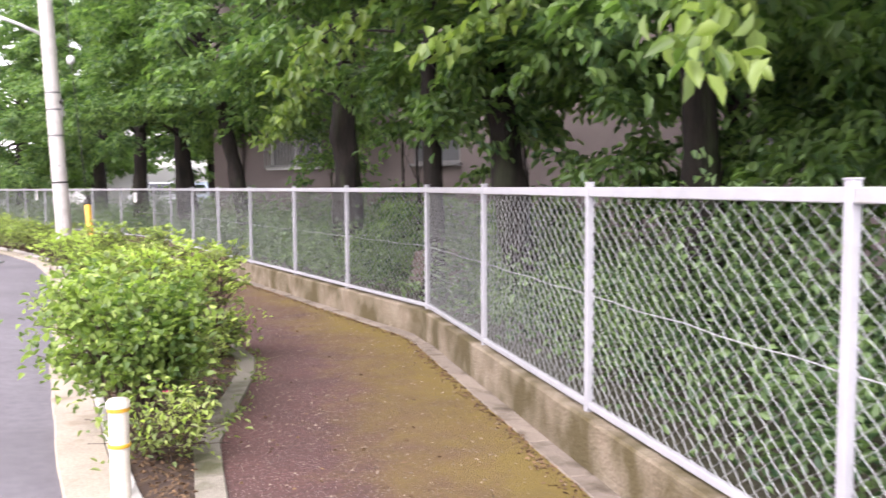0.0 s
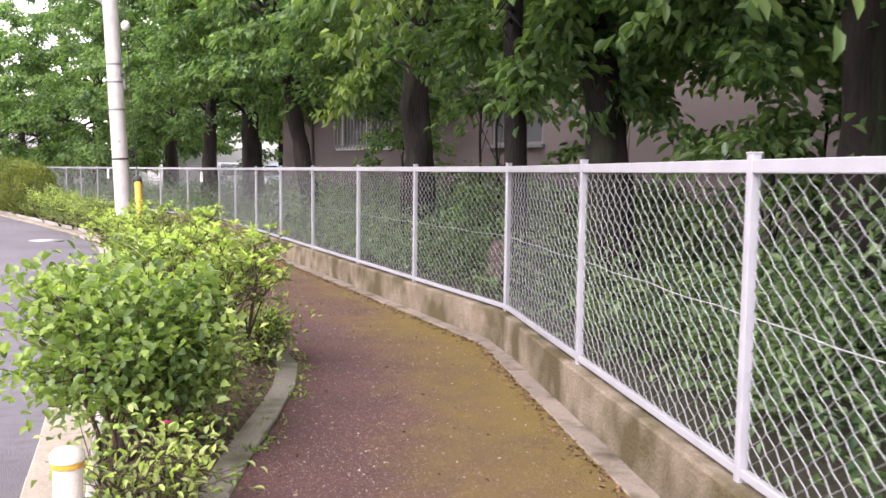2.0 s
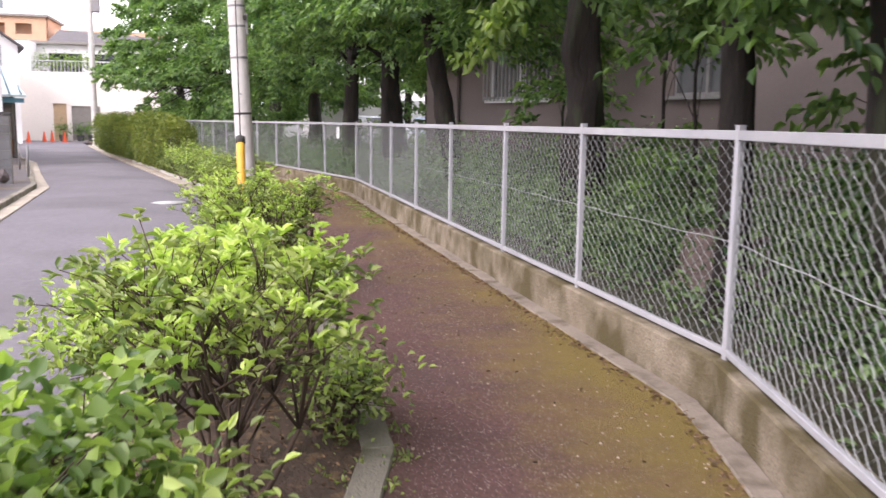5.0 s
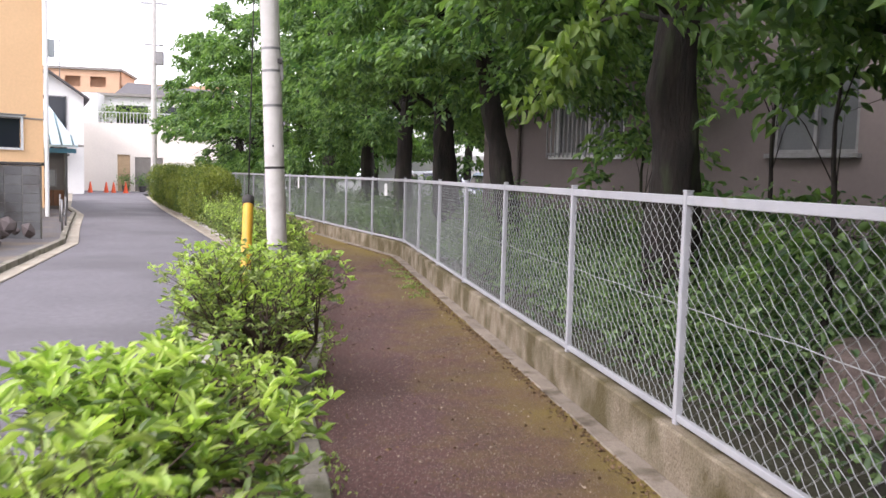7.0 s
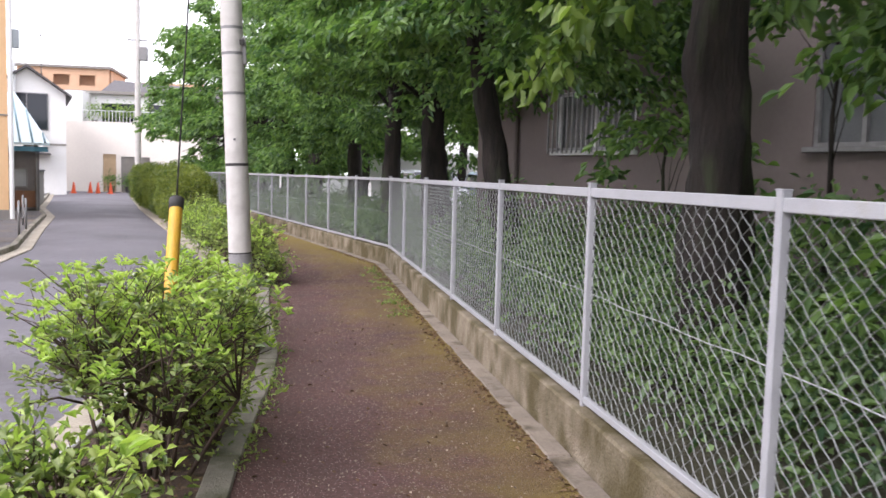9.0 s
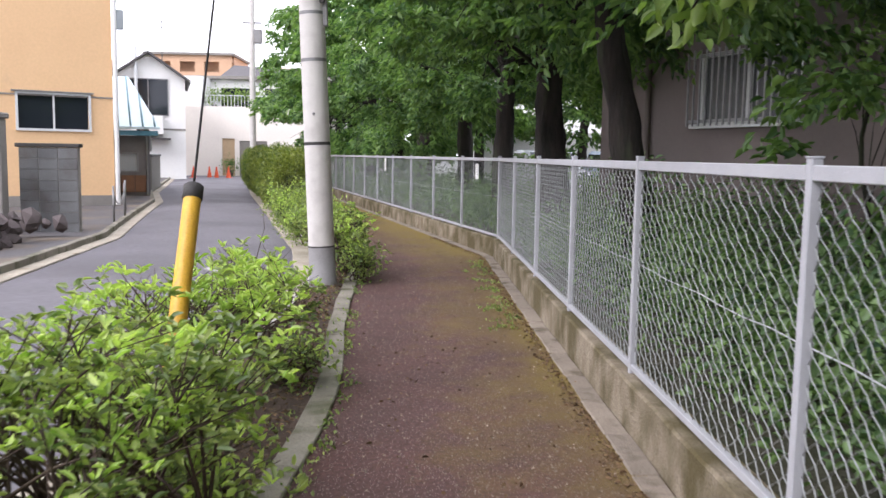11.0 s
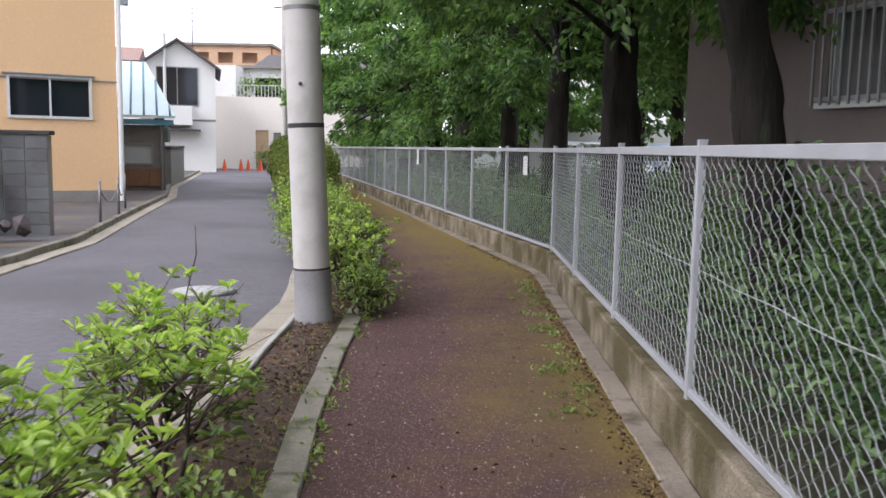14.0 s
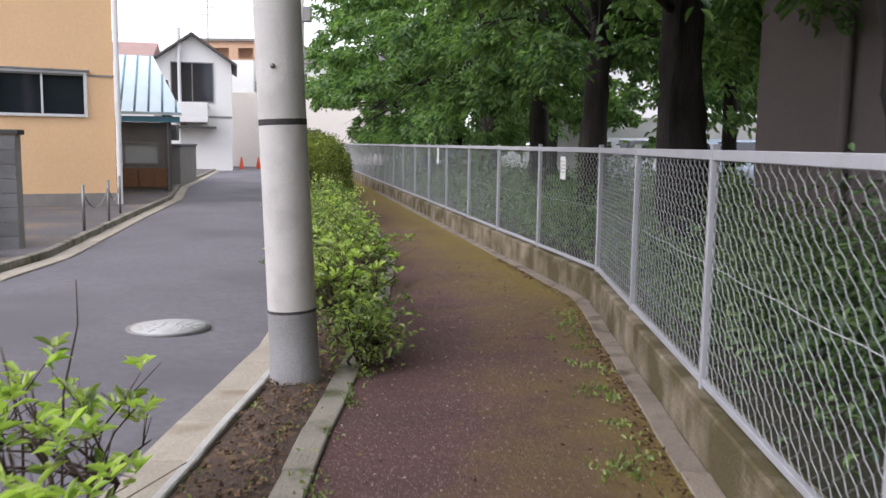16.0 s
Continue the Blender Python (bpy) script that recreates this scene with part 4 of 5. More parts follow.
def window(parent, x0, x1, z0, z1, y_face, glass, frame_mat, panes=2, w=0.05, sill=True):
    wd = part("window", box(bmesh.new(), x0, x1, y_face - 0.1, y_face - 0.085, z0, z1), glass, parent)
    bm = bmesh.new()
    box(bm, x0, x1, y_face - 0.083, y_face - 0.02, z0, z0 + w)
    box(bm, x0, x1, y_face - 0.083, y_face - 0.02, z1 - w, z1)
    for k in range(panes + 1):
        xc = x0 + w / 2 + (x1 - x0 - w) * k / panes
        box(bm, xc - w / 2, xc + w / 2, y_face - 0.08, y_face - 0.022, z0 + w, z1 - w)
    part("frame", bm, frame_mat, wd)
    if sill:
        boxed("sill", (x0 - 0.06, x1 + 0.06, y_face + 0.002, y_face + 0.1, z0 - 0.06, z0), frame_mat, wd, bevel=0.006)
    return wd


holed_wall("wall", -32, 2.2, 0, 9, -0.25, 0, HOLES, FACADE, apt)
boxed("side_wall", (1.95, 2.2, -9, -0.252, 0, 9), FACADE, apt)
boxed("inner_back", (-32, 1.94, -3.2, -3.0, 0, 9), FACADE, apt)
boxed("roof", (-32.2, 2.4, -9.2, 0.3, 9.002, 9.2), PLINTH, apt)
for h in HOLES:
    window(apt, *h, 0.0, DIM_GLASS, WHITE_METAL if h[0] > -3 else STEEL, 2)
grille = part("window_grille", box(bmesh.new(), -1.78, 0.06, 0.1, 0.13, 1.86, 1.9), GRILLE_METAL, apt, "grey-white steel window grille")
boxed("top_bar", (-1.78, 0.06, 0.1, 0.13, 2.68, 2.72), GRILLE_METAL, grille)
for k in range(17):
    xx = -1.76 + 1.8 * k / 16
    boxed("bar", (xx - 0.011, xx + 0.011, 0.135, 0.157, 1.82, 2.78), GRILLE_METAL, grille)
for xx in (-1.7, -0.02):
    boxed("bracket", (xx - 0.015, xx + 0.015, 0.002, 0.1, 1.87, 1.89), GRILLE_METAL, grille)
tube("downpipe", [(1.0, 0.06, 0.0), (1.0, 0.06, 8.8)], 0.045, FACADE, apt)
boxed("band_course", (-32, 2.2, 0.002, 0.035, 4.2, 4.35), PLINTH, apt)

# ---- parked cars and yard beyond the building ----
def car(x, y, turn, paint, label):
    c = thing("car", label, "car", "parked cars in the yard", at=(x, y, 0.22), turn=turn)
    bm = bmesh.new()
    prof = [(-2.0, 0.3), (-2.0, 0.75), (-1.75, 0.92), (-0.95, 0.98), (-0.35, 1.46), (1.3, 1.5), (1.85, 1.0), (2.0, 0.8), (2.0, 0.3)]
    rings = []
    for sy in (-0.82, 0.82):
        rings.append([bm.verts.new((px, sy * (0.86 if pz > 1.2 else 1.0), pz)) for px, pz in prof])
    for k in range(len(prof)):
        k2 = (k + 1) % len(prof)
        bm.faces.new((rings[0][k], rings[0][k2], rings[1][k2], rings[1][k]))
    bm.faces.new(rings[0][::-1])
    bm.faces.new(rings[1])
    bmesh.ops.recalc_face_normals(bm, faces=bm.faces)
    bmesh.ops.bevel(bm, geom=bm.edges[:], offset=0.05, segments=2, affect="EDGES")
    part("body", bm, paint, c, smooth=True)
    for sy in (-1, 1):
        raw("side_window", [(-0.75, sy * 0.812, 1.02), (-0.25, sy * 0.755, 1.38), (1.2, sy * 0.75, 1.4), (1.6, sy * 0.81, 1.02)], [(0, 1, 2, 3)], GLASS, c)
        for px in (-1.3, 1.3):
            wv = tube("wheel", [(px, sy * 0.66, 0.3), (px, sy * 0.86, 0.3)], 0.3, BLACK, c, sides=20)
            tube("rim", [(px, sy * 0.8, 0.3), (px, sy * 0.87, 0.3)], 0.18, STEEL, wv, sides=14)
        boxed("headlight", (-2.03, -1.93, sy * 0.6 - 0.16, sy * 0.6 + 0.16, 0.66, 0.78), PALE_GLASS, c, bevel=0.02)
    raw("windscreen", [(-0.98, -0.66, 1.03), (-0.98, 0.66, 1.03), (-0.45, 0.62, 1.42), (-0.45, -0.62, 1.42)], [(0, 1, 2, 3)], GLASS, c)
    boxed("bumper", (-2.06, -1.98, -0.78, 0.78, 0.32, 0.5), paint, c, bevel=0.03)


car(6.2, 33.5, 95, CAR_WHITE, "white parked car behind the trees")
car(8.6, 34.0, 95, CAR_BLUE, "pale blue parked car behind the trees")
car(11.0, 34.3, 95, CAR_WHITE, "white parked car behind the trees")
car(13.4, 34.6, 95, CAR_WHITE, "white parked car behind the trees")
tagged(boxed("wall_yard", (5, 26, 46, 46.2, 0, 2.6), WHITE_WALL), "low pale wall closing the yard", "wall", kind="structure")
fh = thing("house", "white house far beyond the yard", "house", at=(14, 60, 0.0))
holed_wall("wall", -8, 8, 0, 6, -0.2, 0, [(-5, -3, 1, 2.4), (0, 2, 1, 2.4), (4, 6, 3.6, 5)], WHITE_WALL, fh)
boxed("back_wall", (-8, 8, 5, 5.2, 0, 6), WHITE_WALL, fh)
boxed("roof", (-8.4, 8.4, -0.6, 5.6, 6.002, 6.3), ROOF_DARK, fh)
for a, b in ((-5, -3), (0, 2)):
    boxed("window", (a, b, -0.12, -0.1, 1, 2.4), GLASS, fh)

# ---- left side: cream house ----
HD = Vector((0.862, 0.507, 0))
cream = thing("house", "cream rendered two-storey house with a dark sliding window", "house", at=(-5.75, 31.8, 0.0), turn=math.degrees(math.atan2(HD.y, HD.x)))
holed_wall("wall", -9, 0, 0.3, 7.4, 0.0, 0.2, [(-2.3, -0.62, 2.03, 2.9)], CREAM, cream)
holed_wall("side_wall", -9, 0, 0.3, 7.4, 5.8, 6.0, [], CREAM, cream)
boxed("side_wall", (-0.2, 0, 0.202, 5.8, 0.3, 7.4), CREAM, cream)
boxed("side_wall", (-9, -8.8, 0.202, 5.8, 0.3, 7.4), CREAM, cream)
boxed("plinth", (-9, 0.03, -0.03, 6, -0.05, 0.298), PLINTH, cream, "grey mortar plinth")
boxed("roof", (-9.4, 0.4, -0.45, 6.4, 7.402, 7.6), ROOF_DARK, cream)
wd = boxed("window", (-2.3, -0.62, 0.08, 0.095, 2.03, 2.9), GLASS, cream)
bm = bmesh.new()
for d in ((-2.36, -0.56, -0.05, 0.06, 1.97, 2.03), (-2.36, -0.56, -0.05, 0.06, 2.9, 2.95), (-2.36, -2.3, -0.05, 0.06, 2.03, 2.9), (-0.62, -0.56, -0.05, 0.06, 2.03, 2.9), (-1.48, -1.44, -0.02, 0.06, 2.03, 2.9)):
    box(bm, *d)
part("frame", bm, WHITE_METAL, wd, "silver aluminium frame")
boxed("hood", (-2.45, -0.5, -0.09, -0.002, 2.952, 2.99), STEEL, cream)
boxed("string_course", (-9, 0.01, -0.02, -0.002, 2.86, 2.9), PLINTH, cream)
tube("downpipe", [(0.06, -0.08, 0.05), (0.06, -0.08, 7.3)], 0.06, WHITE_WALL, cream, "white rain downpipe")
for z in (0.9, 2.3, 3.8, 5.4):
    tube("pipe_collar", [(0.06, -0.08, z), (0.06, -0.08, z + 0.06)], 0.07, WHITE_WALL, cream)
boxed("meter_box", (0.12, 0.3, -0.1, 0.1, 4.7, 5.2), PALE_GLASS, cream, bevel=0.01)

# low chain barrier in front of the cream house
cb = thing("chain_barrier", "thin grey posts with a sagging chain", "barrier", at=(0, 0, 0.03))
CB = [Vector((-3.75, 25.9, 0)), Vector((-4.1, 27.6, 0)), Vector((-4.75, 29.6, 0))]
for q in CB:
    tube("post", [q, q + Vector((0, 0, 0.75))], 0.025, STEEL, cb, sides=8)
for a, b in zip(CB, CB[1:]):
    tube("chain", [a.lerp(b, k / 8) + Vector((0, 0, 0.62 - 0.28 * (1 - (k / 4 - 1) ** 2))) for k in range(9)], 0.012, STEEL, cb, sides=5)

# concrete block wall
bw = thing("block_wall", "grey weathered concrete block wall with a dark coping", "wall", at=(-3.62, 23.8, 0.0), turn=0)
boxed("mortar_core", (-1.04, -0.01, 0.012, 0.12, 0.0, 1.53), PLINTH, bw)
boxed("coping", (-1.1, 0.03, -0.02, 0.16, 1.532, 1.6), BLACK, bw, "dark coping", 0.01)

# rubble stone border and gatepost
rb = thing("rubble_border", "heap of dark rubble stones edging a garden", "stone border", at=(-3.95, 22.4, 0.03))
rng = np.random.default_rng(9)
for k in range(60):
    r = 0.1 + 0.08 * rng.uniform()
    bm = bmesh.new()
    bmesh.ops.create_icosphere(bm, subdivisions=1, radius=r)
    px, py, pz = rng.uniform(-1.2, 0.35), rng.uniform(-2.4, 0.6), 0.06 + 0.16 * (k % 3)
    for v in bm.verts:
        v.co += Vector((noise.noise(v.co * 9 + Vector((k, 0, 0))), noise.noise(v.co * 9 + Vector((0, k, 0))), noise.noise(v.co * 9))) * 0.07
        v.co += Vector((px, py, pz))
    part("stone", bm, ROCK, rb)
gp = thing("garden_gate", "pale gatepost with a dark gate", "gate", at=(-4.75, 23.2, 0.0))
boxed("gatepost", (-0.12, 0.12, -0.12, 0.12, 0, 2.0), PLINTH, gp, bevel=0.015)
boxed("gate_cap", (-0.16, 0.16, -0.16, 0.16, 2.002, 2.1), PLINTH, gp, bevel=0.02)
boxed("gate_leaf", (-1.5, -0.13, -0.02, 0.02, 0.4, 1.75), ROOF_DARK, gp)

# blue-roofed hut
hut = thing("hut", "low grey hut with a pale blue sheet-metal roof", "hut", at=(-6.45, 37.2, 0.0), turn=20)
holed_wall("wall", -3.4, 0, 0, 2.0, 0, 0.15, [(-2.2, -0.35, 0.8, 1.45)], GREY_WALL, hut)
boxed("side_wall", (-0.15, 0, 0.152, 4, 0, 2.0), GREY_WALL, hut)
boxed("side_wall", (-3.4, -3.25, 0.152, 4, 0, 2.0), GREY_WALL, hut)
wd = boxed("window", (-2.2, -0.35, 0.06, 0.075, 0.8, 1.45), PALE_GLASS, hut)
bm = bmesh.new()
for d in ((-2.2, -0.35, -0.02, 0.05, 0.8, 0.85), (-2.2, -0.35, -0.02, 0.05, 1.4, 1.45), (-2.2, -2.15, -0.02, 0.05, 0.85, 1.4), (-0.4, -0.35, -0.02, 0.05, 0.85, 1.4), (-1.3, -1.25, -0.02, 0.05, 0.85, 1.4)):
    box(bm, *d)
part("frame", bm, STEEL, wd)
for k in range(6):
    boxed("board", (-2.6 + 0.425 * k, -2.19 + 0.425 * k, -0.05, -0.002, 0.15, 0.7), WOOD, hut, "brown wooden board", 0.006)
boxed("fascia", (-3.6, 0.25, -0.35, -0.28, 2.0, 2.16), EAVE_BLUE, hut, "blue eaves fascia")
raw("roof", [(-3.6, -0.45, 2.2), (0.3, -0.45, 2.2), (-0.5, 3.6, 4.1), (-3.6, 3.6, 4.1), (-3.6, -0.45, 2.28), (0.3, -0.45, 2.28), (-0.5, 3.6, 4.18), (-3.6, 3.6, 4.18)],
    [(3, 2, 1, 0), (4, 5, 6, 7), (0, 1, 5, 4), (1, 2, 6, 5), (2, 3, 7, 6), (3, 0, 4, 7)], ROOF_BLUE, hut)
for k in range(11):
    x0 = -3.55 + 0.37 * k
    x1 = min(x0, -0.52)
    e = 3.6 if x0 <= -0.52 else -0.45 + 4.05 * (0.3 - x0) / 0.82
    zt = 2.28 + 1.9 * (e + 0.45) / 4.05
    tube("standing_seam", [(x0, -0.45, 2.295), (x0 if x0 <= -0.52 else x0, e, zt + 0.015)], 0.03, ROOF_SEAM, hut, sides=4)
boxed("gable_end", (-0.15, 0, 0.152, 4, 2.002, 2.3), GREY_WALL, hut)
tube("drainpipe", [(-0.1, -0.1, 2.0), (-0.1, -0.1, 0.0)], 0.035, STEEL, hut)

lw = thing("wall_roadside", "low pale grey roadside wall with coping", "wall", at=(0, 0, 0), kind="structure")
wall_a, wall_b = Vector((-7.55, 41.0)), Vector((-8.75, 46.2))
d = wall_b - wall_a
boxed("wall_body", (0, d.length, 0, 0.9, 0.0, 1.3), PLINTH, lw, m=pose(wall_a.x, wall_a.y, 0, 0, 0, math.degrees(math.atan2(d.y, d.x))), bevel=0.01)
boxed("coping", (-0.04, d.length + 0.04, -0.04, 0.94, 1.302, 1.38), BLOCK, lw, m=pose(wall_a.x, wall_a.y, 0, 0, 0, math.degrees(math.atan2(d.y, d.x))), bevel=0.01)
svc = thing("service_pole", "slim dark service pole with cables and boxes", "utility pole", at=(-7.75, 40.3, 0.0))
tube("shaft", [(0, 0, 0), (0.05, 0, 3), (0, 0, 3.4)], [0.16, 0.13, 0.1], BARK, svc)
boxed("box", (0.1, 0.4, -0.15, 0.1, 1.5, 2.0), GREY_WALL, svc, bevel=0.01)

# ---- white house at the bend ----
wh = thing("house", "white rendered two-storey house with a dark gable roof", "house", at=(-10.75, 58.0, -0.05), turn=16)
bm = bmesh.new()
prof = [(0, 0), (0, 5.6), (-1.95, 6.95), (-3.9, 5.6), (-3.9, 0)]
rings = [[bm.verts.new((px, py, pz)) for px, pz in prof] for py in (0.0, 7.0)]
for k in range(5):
    k2 = (k + 1) % 5
    bm.faces.new((rings[0][k], rings[0][k2], rings[1][k2], rings[1][k]))
bm.faces.new(rings[0][::-1])
bm.faces.new(rings[1])
bmesh.ops.recalc_face_normals(bm, faces=bm.faces)
part("wall", bm, WHITE_WALL, wh)
for sx, nm in ((1, 0), (-1, 0)):
    x0, x1 = (-1.95, 0.3) if sx > 0 else (-1.95, -4.2)
    z1 = 6.95 - 1.35 / 1.95 * 2.25
    raw("roof_slope", [(x0, -0.4, 6.97), (x1, -0.4, z1 + 0.02), (x1, 7.4, z1 + 0.02), (x0, 7.4, 6.97), (x0, -0.4, 7.1), (x1, -0.4, z1 + 0.14), (x1, 7.4, z1 + 0.14), (x0, 7.4, 7.1)],
        [(0, 1, 2, 3), (7, 6, 5, 4), (0, 4, 5, 1), (1, 5, 6, 2), (2, 6, 7, 3), (3, 7, 4, 0)], ROOF_DARK, wh)
wd = boxed("window", (-3.0, -0.95, -0.03, -0.012, 3.6, 5.55), GLASS, wh)
bm = bmesh.new()
for dd in ((-3.05, -0.9, -0.06, -0.01, 3.55, 3.6), (-3.05, -0.9, -0.06, -0.01, 5.55, 5.6), (-3.05, -3.0, -0.06, -0.01, 3.6, 5.55), (-0.95, -0.9, -0.06, -0.01, 3.6, 5.55), (-2.0, -1.95, -0.06, -0.01, 3.6, 5.55)):
    box(bm, *dd)
part("frame", bm, STEEL, wd)
boxed("balcony", (-2.9, -1.2, -0.95, -0.002, 2.5, 3.5), WHITE_WALL, wh, bevel=0.02)
boxed("awning", (-2.9, -0.8, -0.8, -0.002, 2.2, 2.3), ROOF_DARK, wh)
boxed("lower_band", (-3.9, 0.0, -0.03, -0.002, 2.75, 2.85), PLINTH, wh)
tube("vent_pipe", [(-2.6, -0.2, 0), (-2.6, -0.2, 7.3)], 0.09, WHITE_METAL, wh)
wing = part("wing", box(bmesh.new(), -9.0, -3.9, 1.0, 6.5, 0, 5.9), WHITE_WALL, wh)
raw("wing_roof", [(-9.3, 0.5, 5.9), (-3.92, 0.5, 5.9), (-3.92, 3.8, 6.9), (-9.3, 3.8, 6.9), (-9.3, 7.0, 5.9), (-3.92, 7.0, 5.9)], [(0, 1, 2, 3), (3, 2, 5, 4), (0, 3, 4), (1, 5, 2), (0, 4, 5, 1)], ROOF_RED, wing, "faded red roof")
tube("television_aerial", [(-1.2, 2, 6.4), (-1.2, 2, 9.2)], 0.03, STEEL, wh, sides=5)
for z in (8.3, 8.7, 9.0):
    boxed("aerial_bar", (-1.6, -0.8, 1.98, 2.02, z, z + 0.03), STEEL, wh)

# ---- pale building across the crossing lane ----
pb = thing("house", "pale beige building with a terrace, door and garage shutter", "house", at=(-13.2, 66.5, -0.05))
holed_wall("wall", 0, 9.5, 0, 4.6, 0, 0.25, [(2.6, 3.45, 0.02, 2.5), (3.75, 5.6, 0.02, 2.35)], BEIGE_WALL, pb)
boxed("door", (2.6, 3.45, 0.13, 0.17, 0.02, 2.5), PALE_WOOD, pb)
sh = boxed("garage_shutter", (3.75, 5.6, 0.13, 0.17, 0.02, 2.35), PLINTH, pb, "grey garage shutter")
for k in range(11):
    boxed("slat", (3.75, 5.6, 0.1, 0.128, 0.05 + 0.21 * k, 0.23 + 0.21 * k), PLINTH, sh)
holed_wall("upper_wall", 0, 9.5, 4.602, 6.6, 2.6, 2.8, [(2.0, 4.2, 4.65, 6.0), (5.0, 7.4, 4.65, 6.0)], WHITE_WALL, pb)
for a, b in ((2.0, 4.2), (5.0, 7.4)):
    boxed("window", (a, b, 2.7, 2.72, 4.65, 6.0), GLASS, pb)
boxed("flat_roof", (-0.2, 9.7, 2.2, 8.0, 6.602, 6.8), PLINTH, pb)
raw("pitched_roof", [(2, 2.4, 6.8), (10, 2.4, 6.2), (10, 7, 7.6), (2, 7, 8.0)], [(0, 1, 2, 3)], ROOF_DARK, pb)
boxed("terrace_floor", (0, 9.5, 0.252, 2.598, 4.3, 4.4), PLINTH, pb)
boxed("left_wing", (-0.3, 1.3, 0.252, 7, 4.402, 6.6), WHITE_WALL, pb)
boxed("terrace_rail", (1.4, 9.4, 0.05, 0.1, 5.3, 5.36), WHITE_METAL, pb)
for k in range(36):
    xx = 1.42 + 0.225 * k
    boxed("baluster", (xx - 0.02, xx + 0.02, 0.06, 0.09, 4.602, 5.3), WHITE_METAL, pb)
boxed("back_wall", (0, 9.5, 7.8, 8, 0, 6.6), BEIGE_WALL, pb)
boxed("side_wall", (0, 0.2, 0.252, 7.8, 0, 4.3), BEIGE_WALL, pb)
rng = np.random.default_rng(77)
for k in range(5):
    pl = thing("potted_plant", "leafy green potted plant on the terrace", "plant", "terrace plants", at=(-13.2 + 2.0 + 0.8 * k, 67.0, 4.36))
    tube("pot", [(0, 0, 0), (0, 0, 0.3)], [0.13, 0.18], PLINTH, pl)
    n = 260
    leaf_mesh("leaves", rng.normal(0, 1, (n, 3)) * (0.28, 0.28, 0.3) + (0, 0, 0.85), rng.normal(0, 1, (n, 3)), 0.16, 0.08, LEAF_SHRUB, pl, rng)

ob = thing("apartment_building", "distant orange-tiled apartment block", "building", at=(-22, 104, 0))
holed_wall("wall", -5, 4.2, 0, 12.0, 0, 0.3, [(-4 + 2.6 * k, -2.4 + 2.6 * k, 10.2, 11.3) for k in range(3)], ORANGE_BRICK, ob)
boxed("block", (5, 16, 0.2, 9, 0, 10.8), ORANGE_BRICK, ob)
boxed("rear", (-5, 4.2, 1.2, 9, 0, 12.0), ORANGE_BRICK, ob)
boxed("roof", (-5.3, 4.5, -0.3, 9.3, 12.002, 12.25), PLINTH, ob)
for k in range(4):
    boxed("window", (5.6 + 2.6 * k, 7.2 + 2.6 * k, 0.17, 0.198, 8.6, 9.9), GLASS, ob)
gh = thing("house", "pale grey house beyond the bend", "house", at=(-5.5, 76, 0))
boxed("wall", (-1.2, 6, 0, 6, 0, 5.2), WHITE_WALL, gh)
raw("roof", [(-1.5, -0.4, 5.2), (6.3, -0.4, 5.2), (6.3, 3, 6.8), (-1.5, 3, 6.8), (-1.5, 6.4, 5.2), (6.3, 6.4, 5.2)], [(0, 1, 2, 3), (3, 2, 5, 4), (0, 3, 4), (1, 5, 2), (0, 4, 5, 1)], ROOF_DARK, gh)
boxed("window", (0.2, 2.0, -0.03, -0.004, 1.0, 2.3), GLASS, gh)

# cones and pots by the crossing
for cx, cy in ((-11.0, 60.6), (-10.2, 61.2), (-9.7, 60.9), (-9.0, 61.0)):
    c = thing("traffic_cone", "orange plastic traffic cone", "traffic cone", "cones at the crossing", at=(cx, cy, -0.045))
    tube("cone", [(0, 0, 0.03), (0, 0, 0.7)], [0.15, 0.03], CONE, c, sides=14)
    boxed("base", (-0.2, 0.2, -0.2, 0.2, 0.0, 0.035), CONE, c, bevel=0.008)
for cx in (-9.9, -8.8, -8.1):
    pl = thing("potted_plant", "dark potted plant beside the pale building", "plant", "pots by the door", at=(cx, 65.6, -0.05))
    tube("pot", [(0, 0, 0), (0, 0, 0.4)], [0.18, 0.25], ROOF_DARK, pl)
    n = 220
    leaf_mesh("leaves", rng.normal(0, 1, (n, 3)) * (0.25, 0.25, 0.25) + (0, 0, 0.75), rng.normal(0, 1, (n, 3)), 0.14, 0.07, LEAF_TREE, pl, rng)

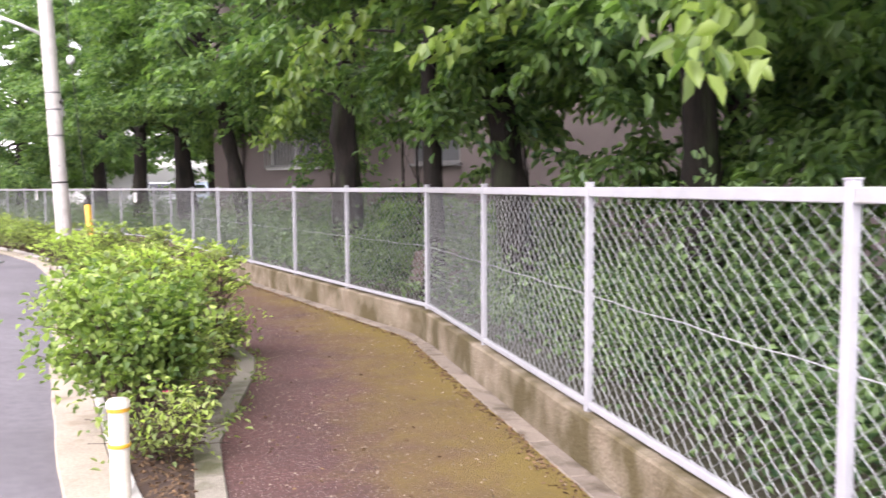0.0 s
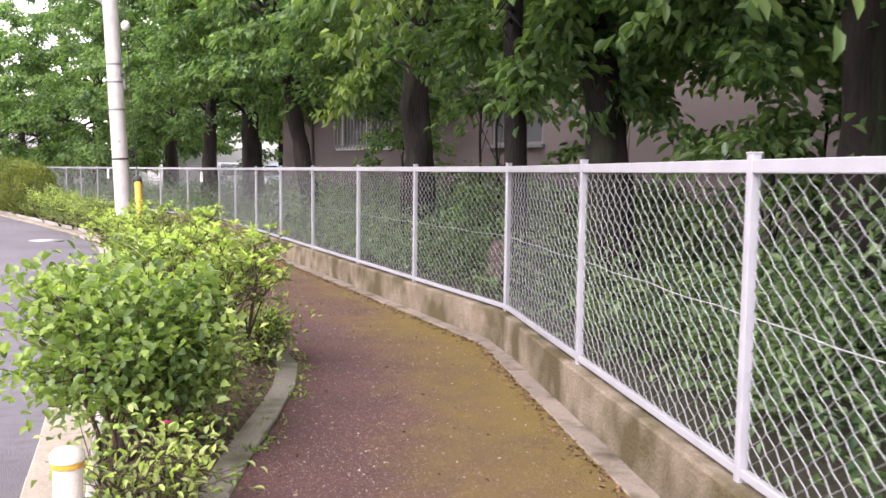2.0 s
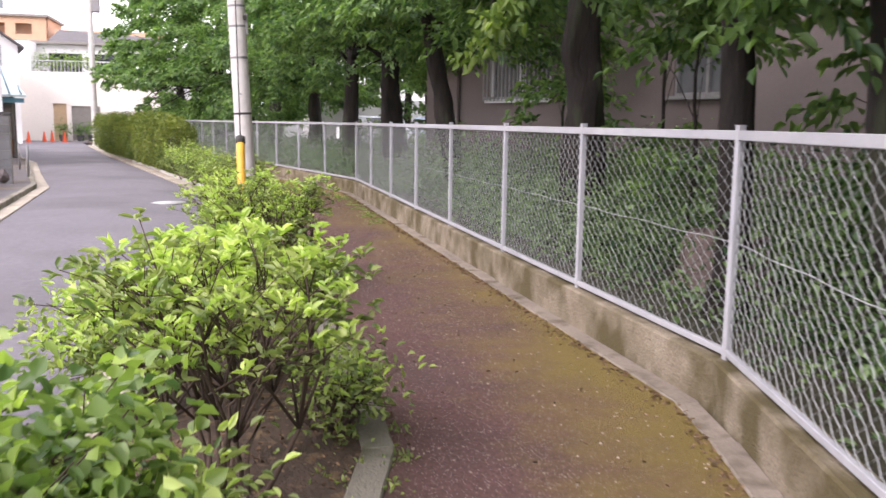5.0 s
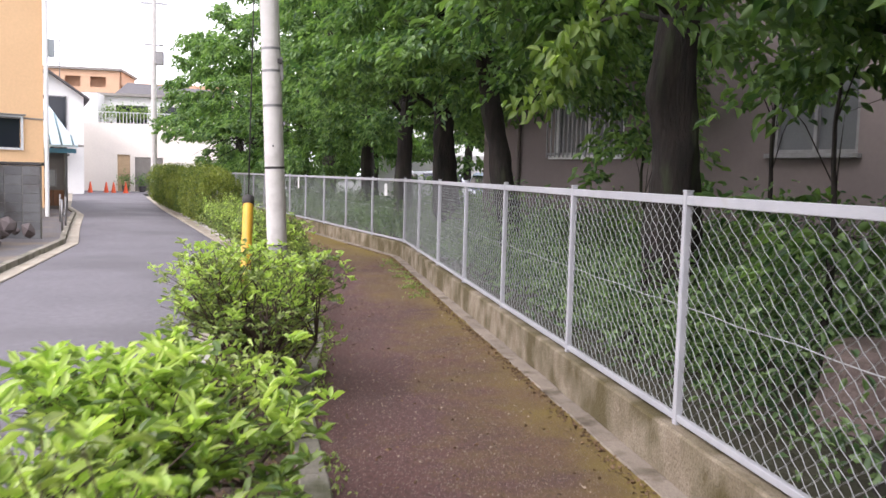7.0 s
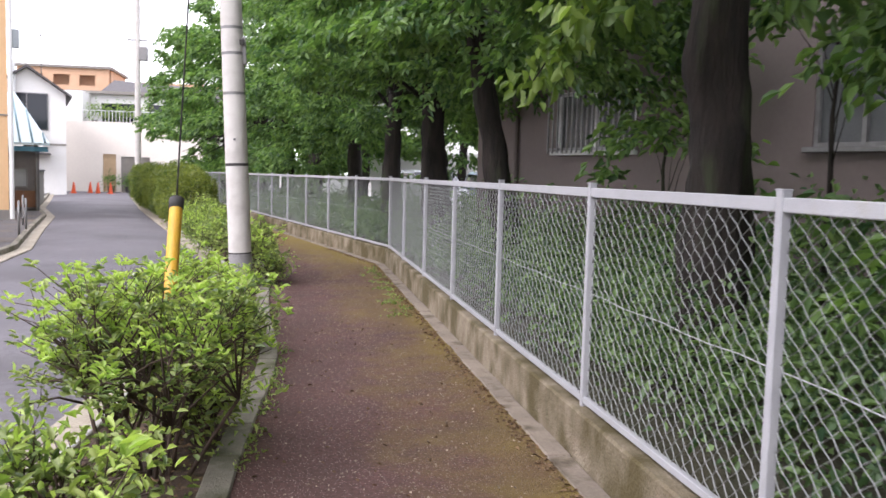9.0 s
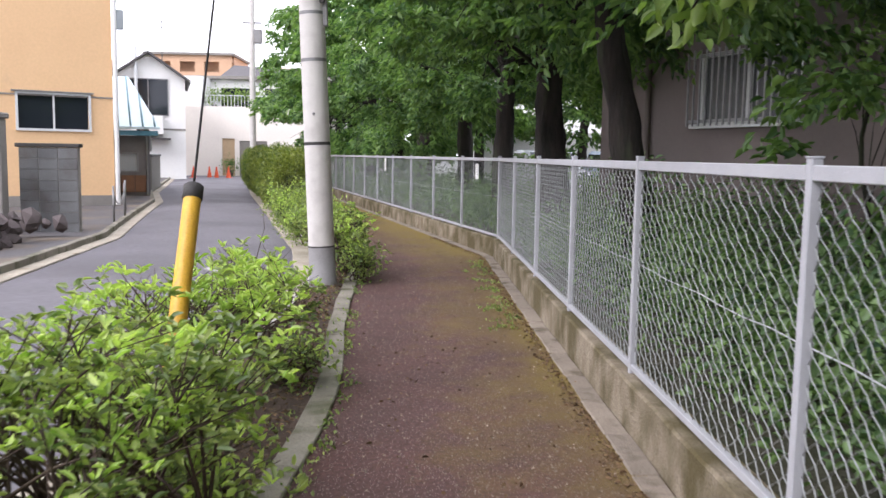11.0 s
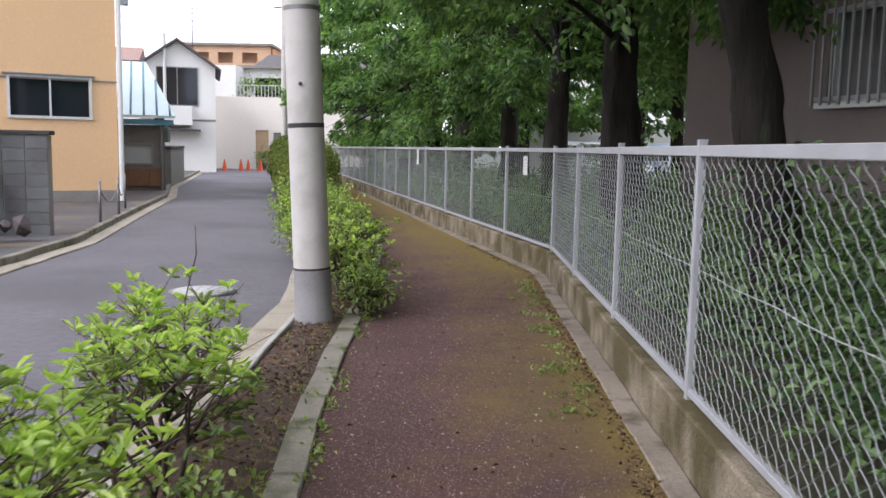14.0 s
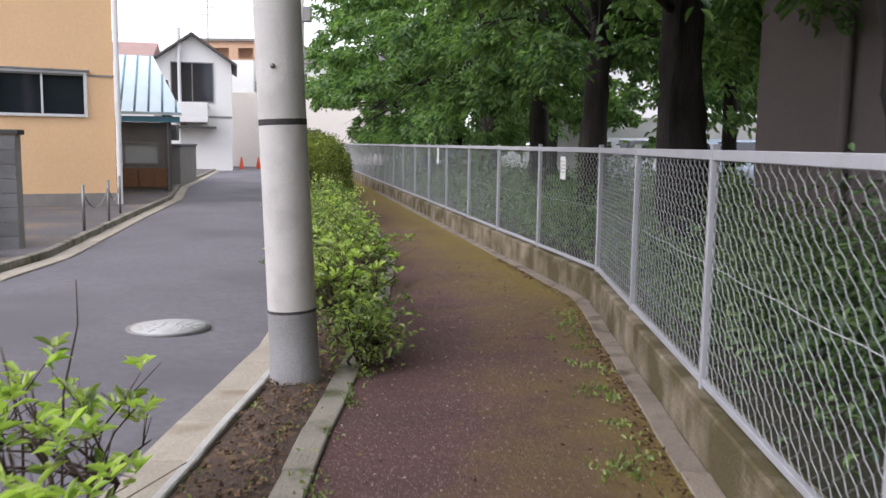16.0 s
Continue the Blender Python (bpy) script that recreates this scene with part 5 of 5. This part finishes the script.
# ---- kerbs, edging and blocks, piece by piece ----
def piece_row(name, parent, line, y0, y1, step, off0, off1, z0, z1, mat, gap=0.008, bevel=0.008):
    """Separate slabs laid end to end beside a line."""
    pts = [Vector((along(line, y0), y0))]
    y = y0
    while y < y1:
        y += 0.05
        p = Vector((along(line, y), y))
        if (p - pts[-1]).length >= step:
            pts.append(p)
    bm = bmesh.new()
    box(bm, 0, step - gap, off0, off1, z0, z1, bevel)
    me = bpy.data.meshes.new(name)
    bm.to_mesh(me)
    bm.free()
    me.materials.append(mat)
    for i, (a, b) in enumerate(zip(pts, pts[1:])):
        d = b - a
        ob = new(name, me)
        ob.parent = parent
        ob.matrix_basis = pose(a.x, a.y, 0.003 * math.sin(i * 2.3), 0.25 * math.sin(i * 1.7), 0, math.degrees(math.atan2(d.y, d.x)) + 0.5 * math.sin(i * 3.1)) @ Matrix.Diagonal(((d.length - gap) / (step - gap), 1, 1, 1))


kerb = thing("kerb", "pale concrete gutter kerb along the lane", "kerb", kind="structure")
piece_row("gutter_slab", kerb, ROAD_RIGHT, -8, 56, 0.6, -0.27, 0.0, -0.13, -0.018, CONCRETE_KERB)
piece_row("upstand", kerb, ROAD_RIGHT, -8, 56, 0.6, -0.325, -0.274, -0.13, 0.04, KERB_WHITE)
kerb2 = thing("kerb", "grey concrete kerb on the far side of the lane", "kerb", kind="structure")
piece_row("gutter_slab", kerb2, ROAD_LEFT, 2, 60, 0.6, 0.0, 0.24, -0.13, -0.03, CONCRETE_KERB)
piece_row("upstand", kerb2, ROAD_LEFT, 2, 60, 0.6, 0.245, 0.36, -0.13, 0.06, EDGING)
edging = thing("edging", "mossy concrete edging slabs between bed and path", "kerb", kind="structure")
piece_row("edging_slab", edging, BED_RIGHT, 1.5, 40, 0.6, 0.0, 0.15, -0.1, 0.022, EDGING)
gutter = thing("gutter", "narrow concrete gutter strip at the wall's foot", "gutter", kind="structure")
piece_row("gutter_slab", gutter, FENCE_LINE, -6, 40, 0.6, 0.077, 0.215, -0.1, 0.008, GUTTER)

bm = bmesh.new()
box(bm, 0, 0.332, 0, 0.012, 0, 0.182, 0.004)
block_mesh = bpy.data.meshes.new("block")
bm.to_mesh(block_mesh)
bm.free()
block_mesh.materials.append(BLOCK)
for row in range(8):
    for k in range(3):
        o = new("block", block_mesh)
        o.parent = bw
        o.matrix_basis = pose(-1.04 + 0.345 * k, 0, 0.005 + 0.19 * row)
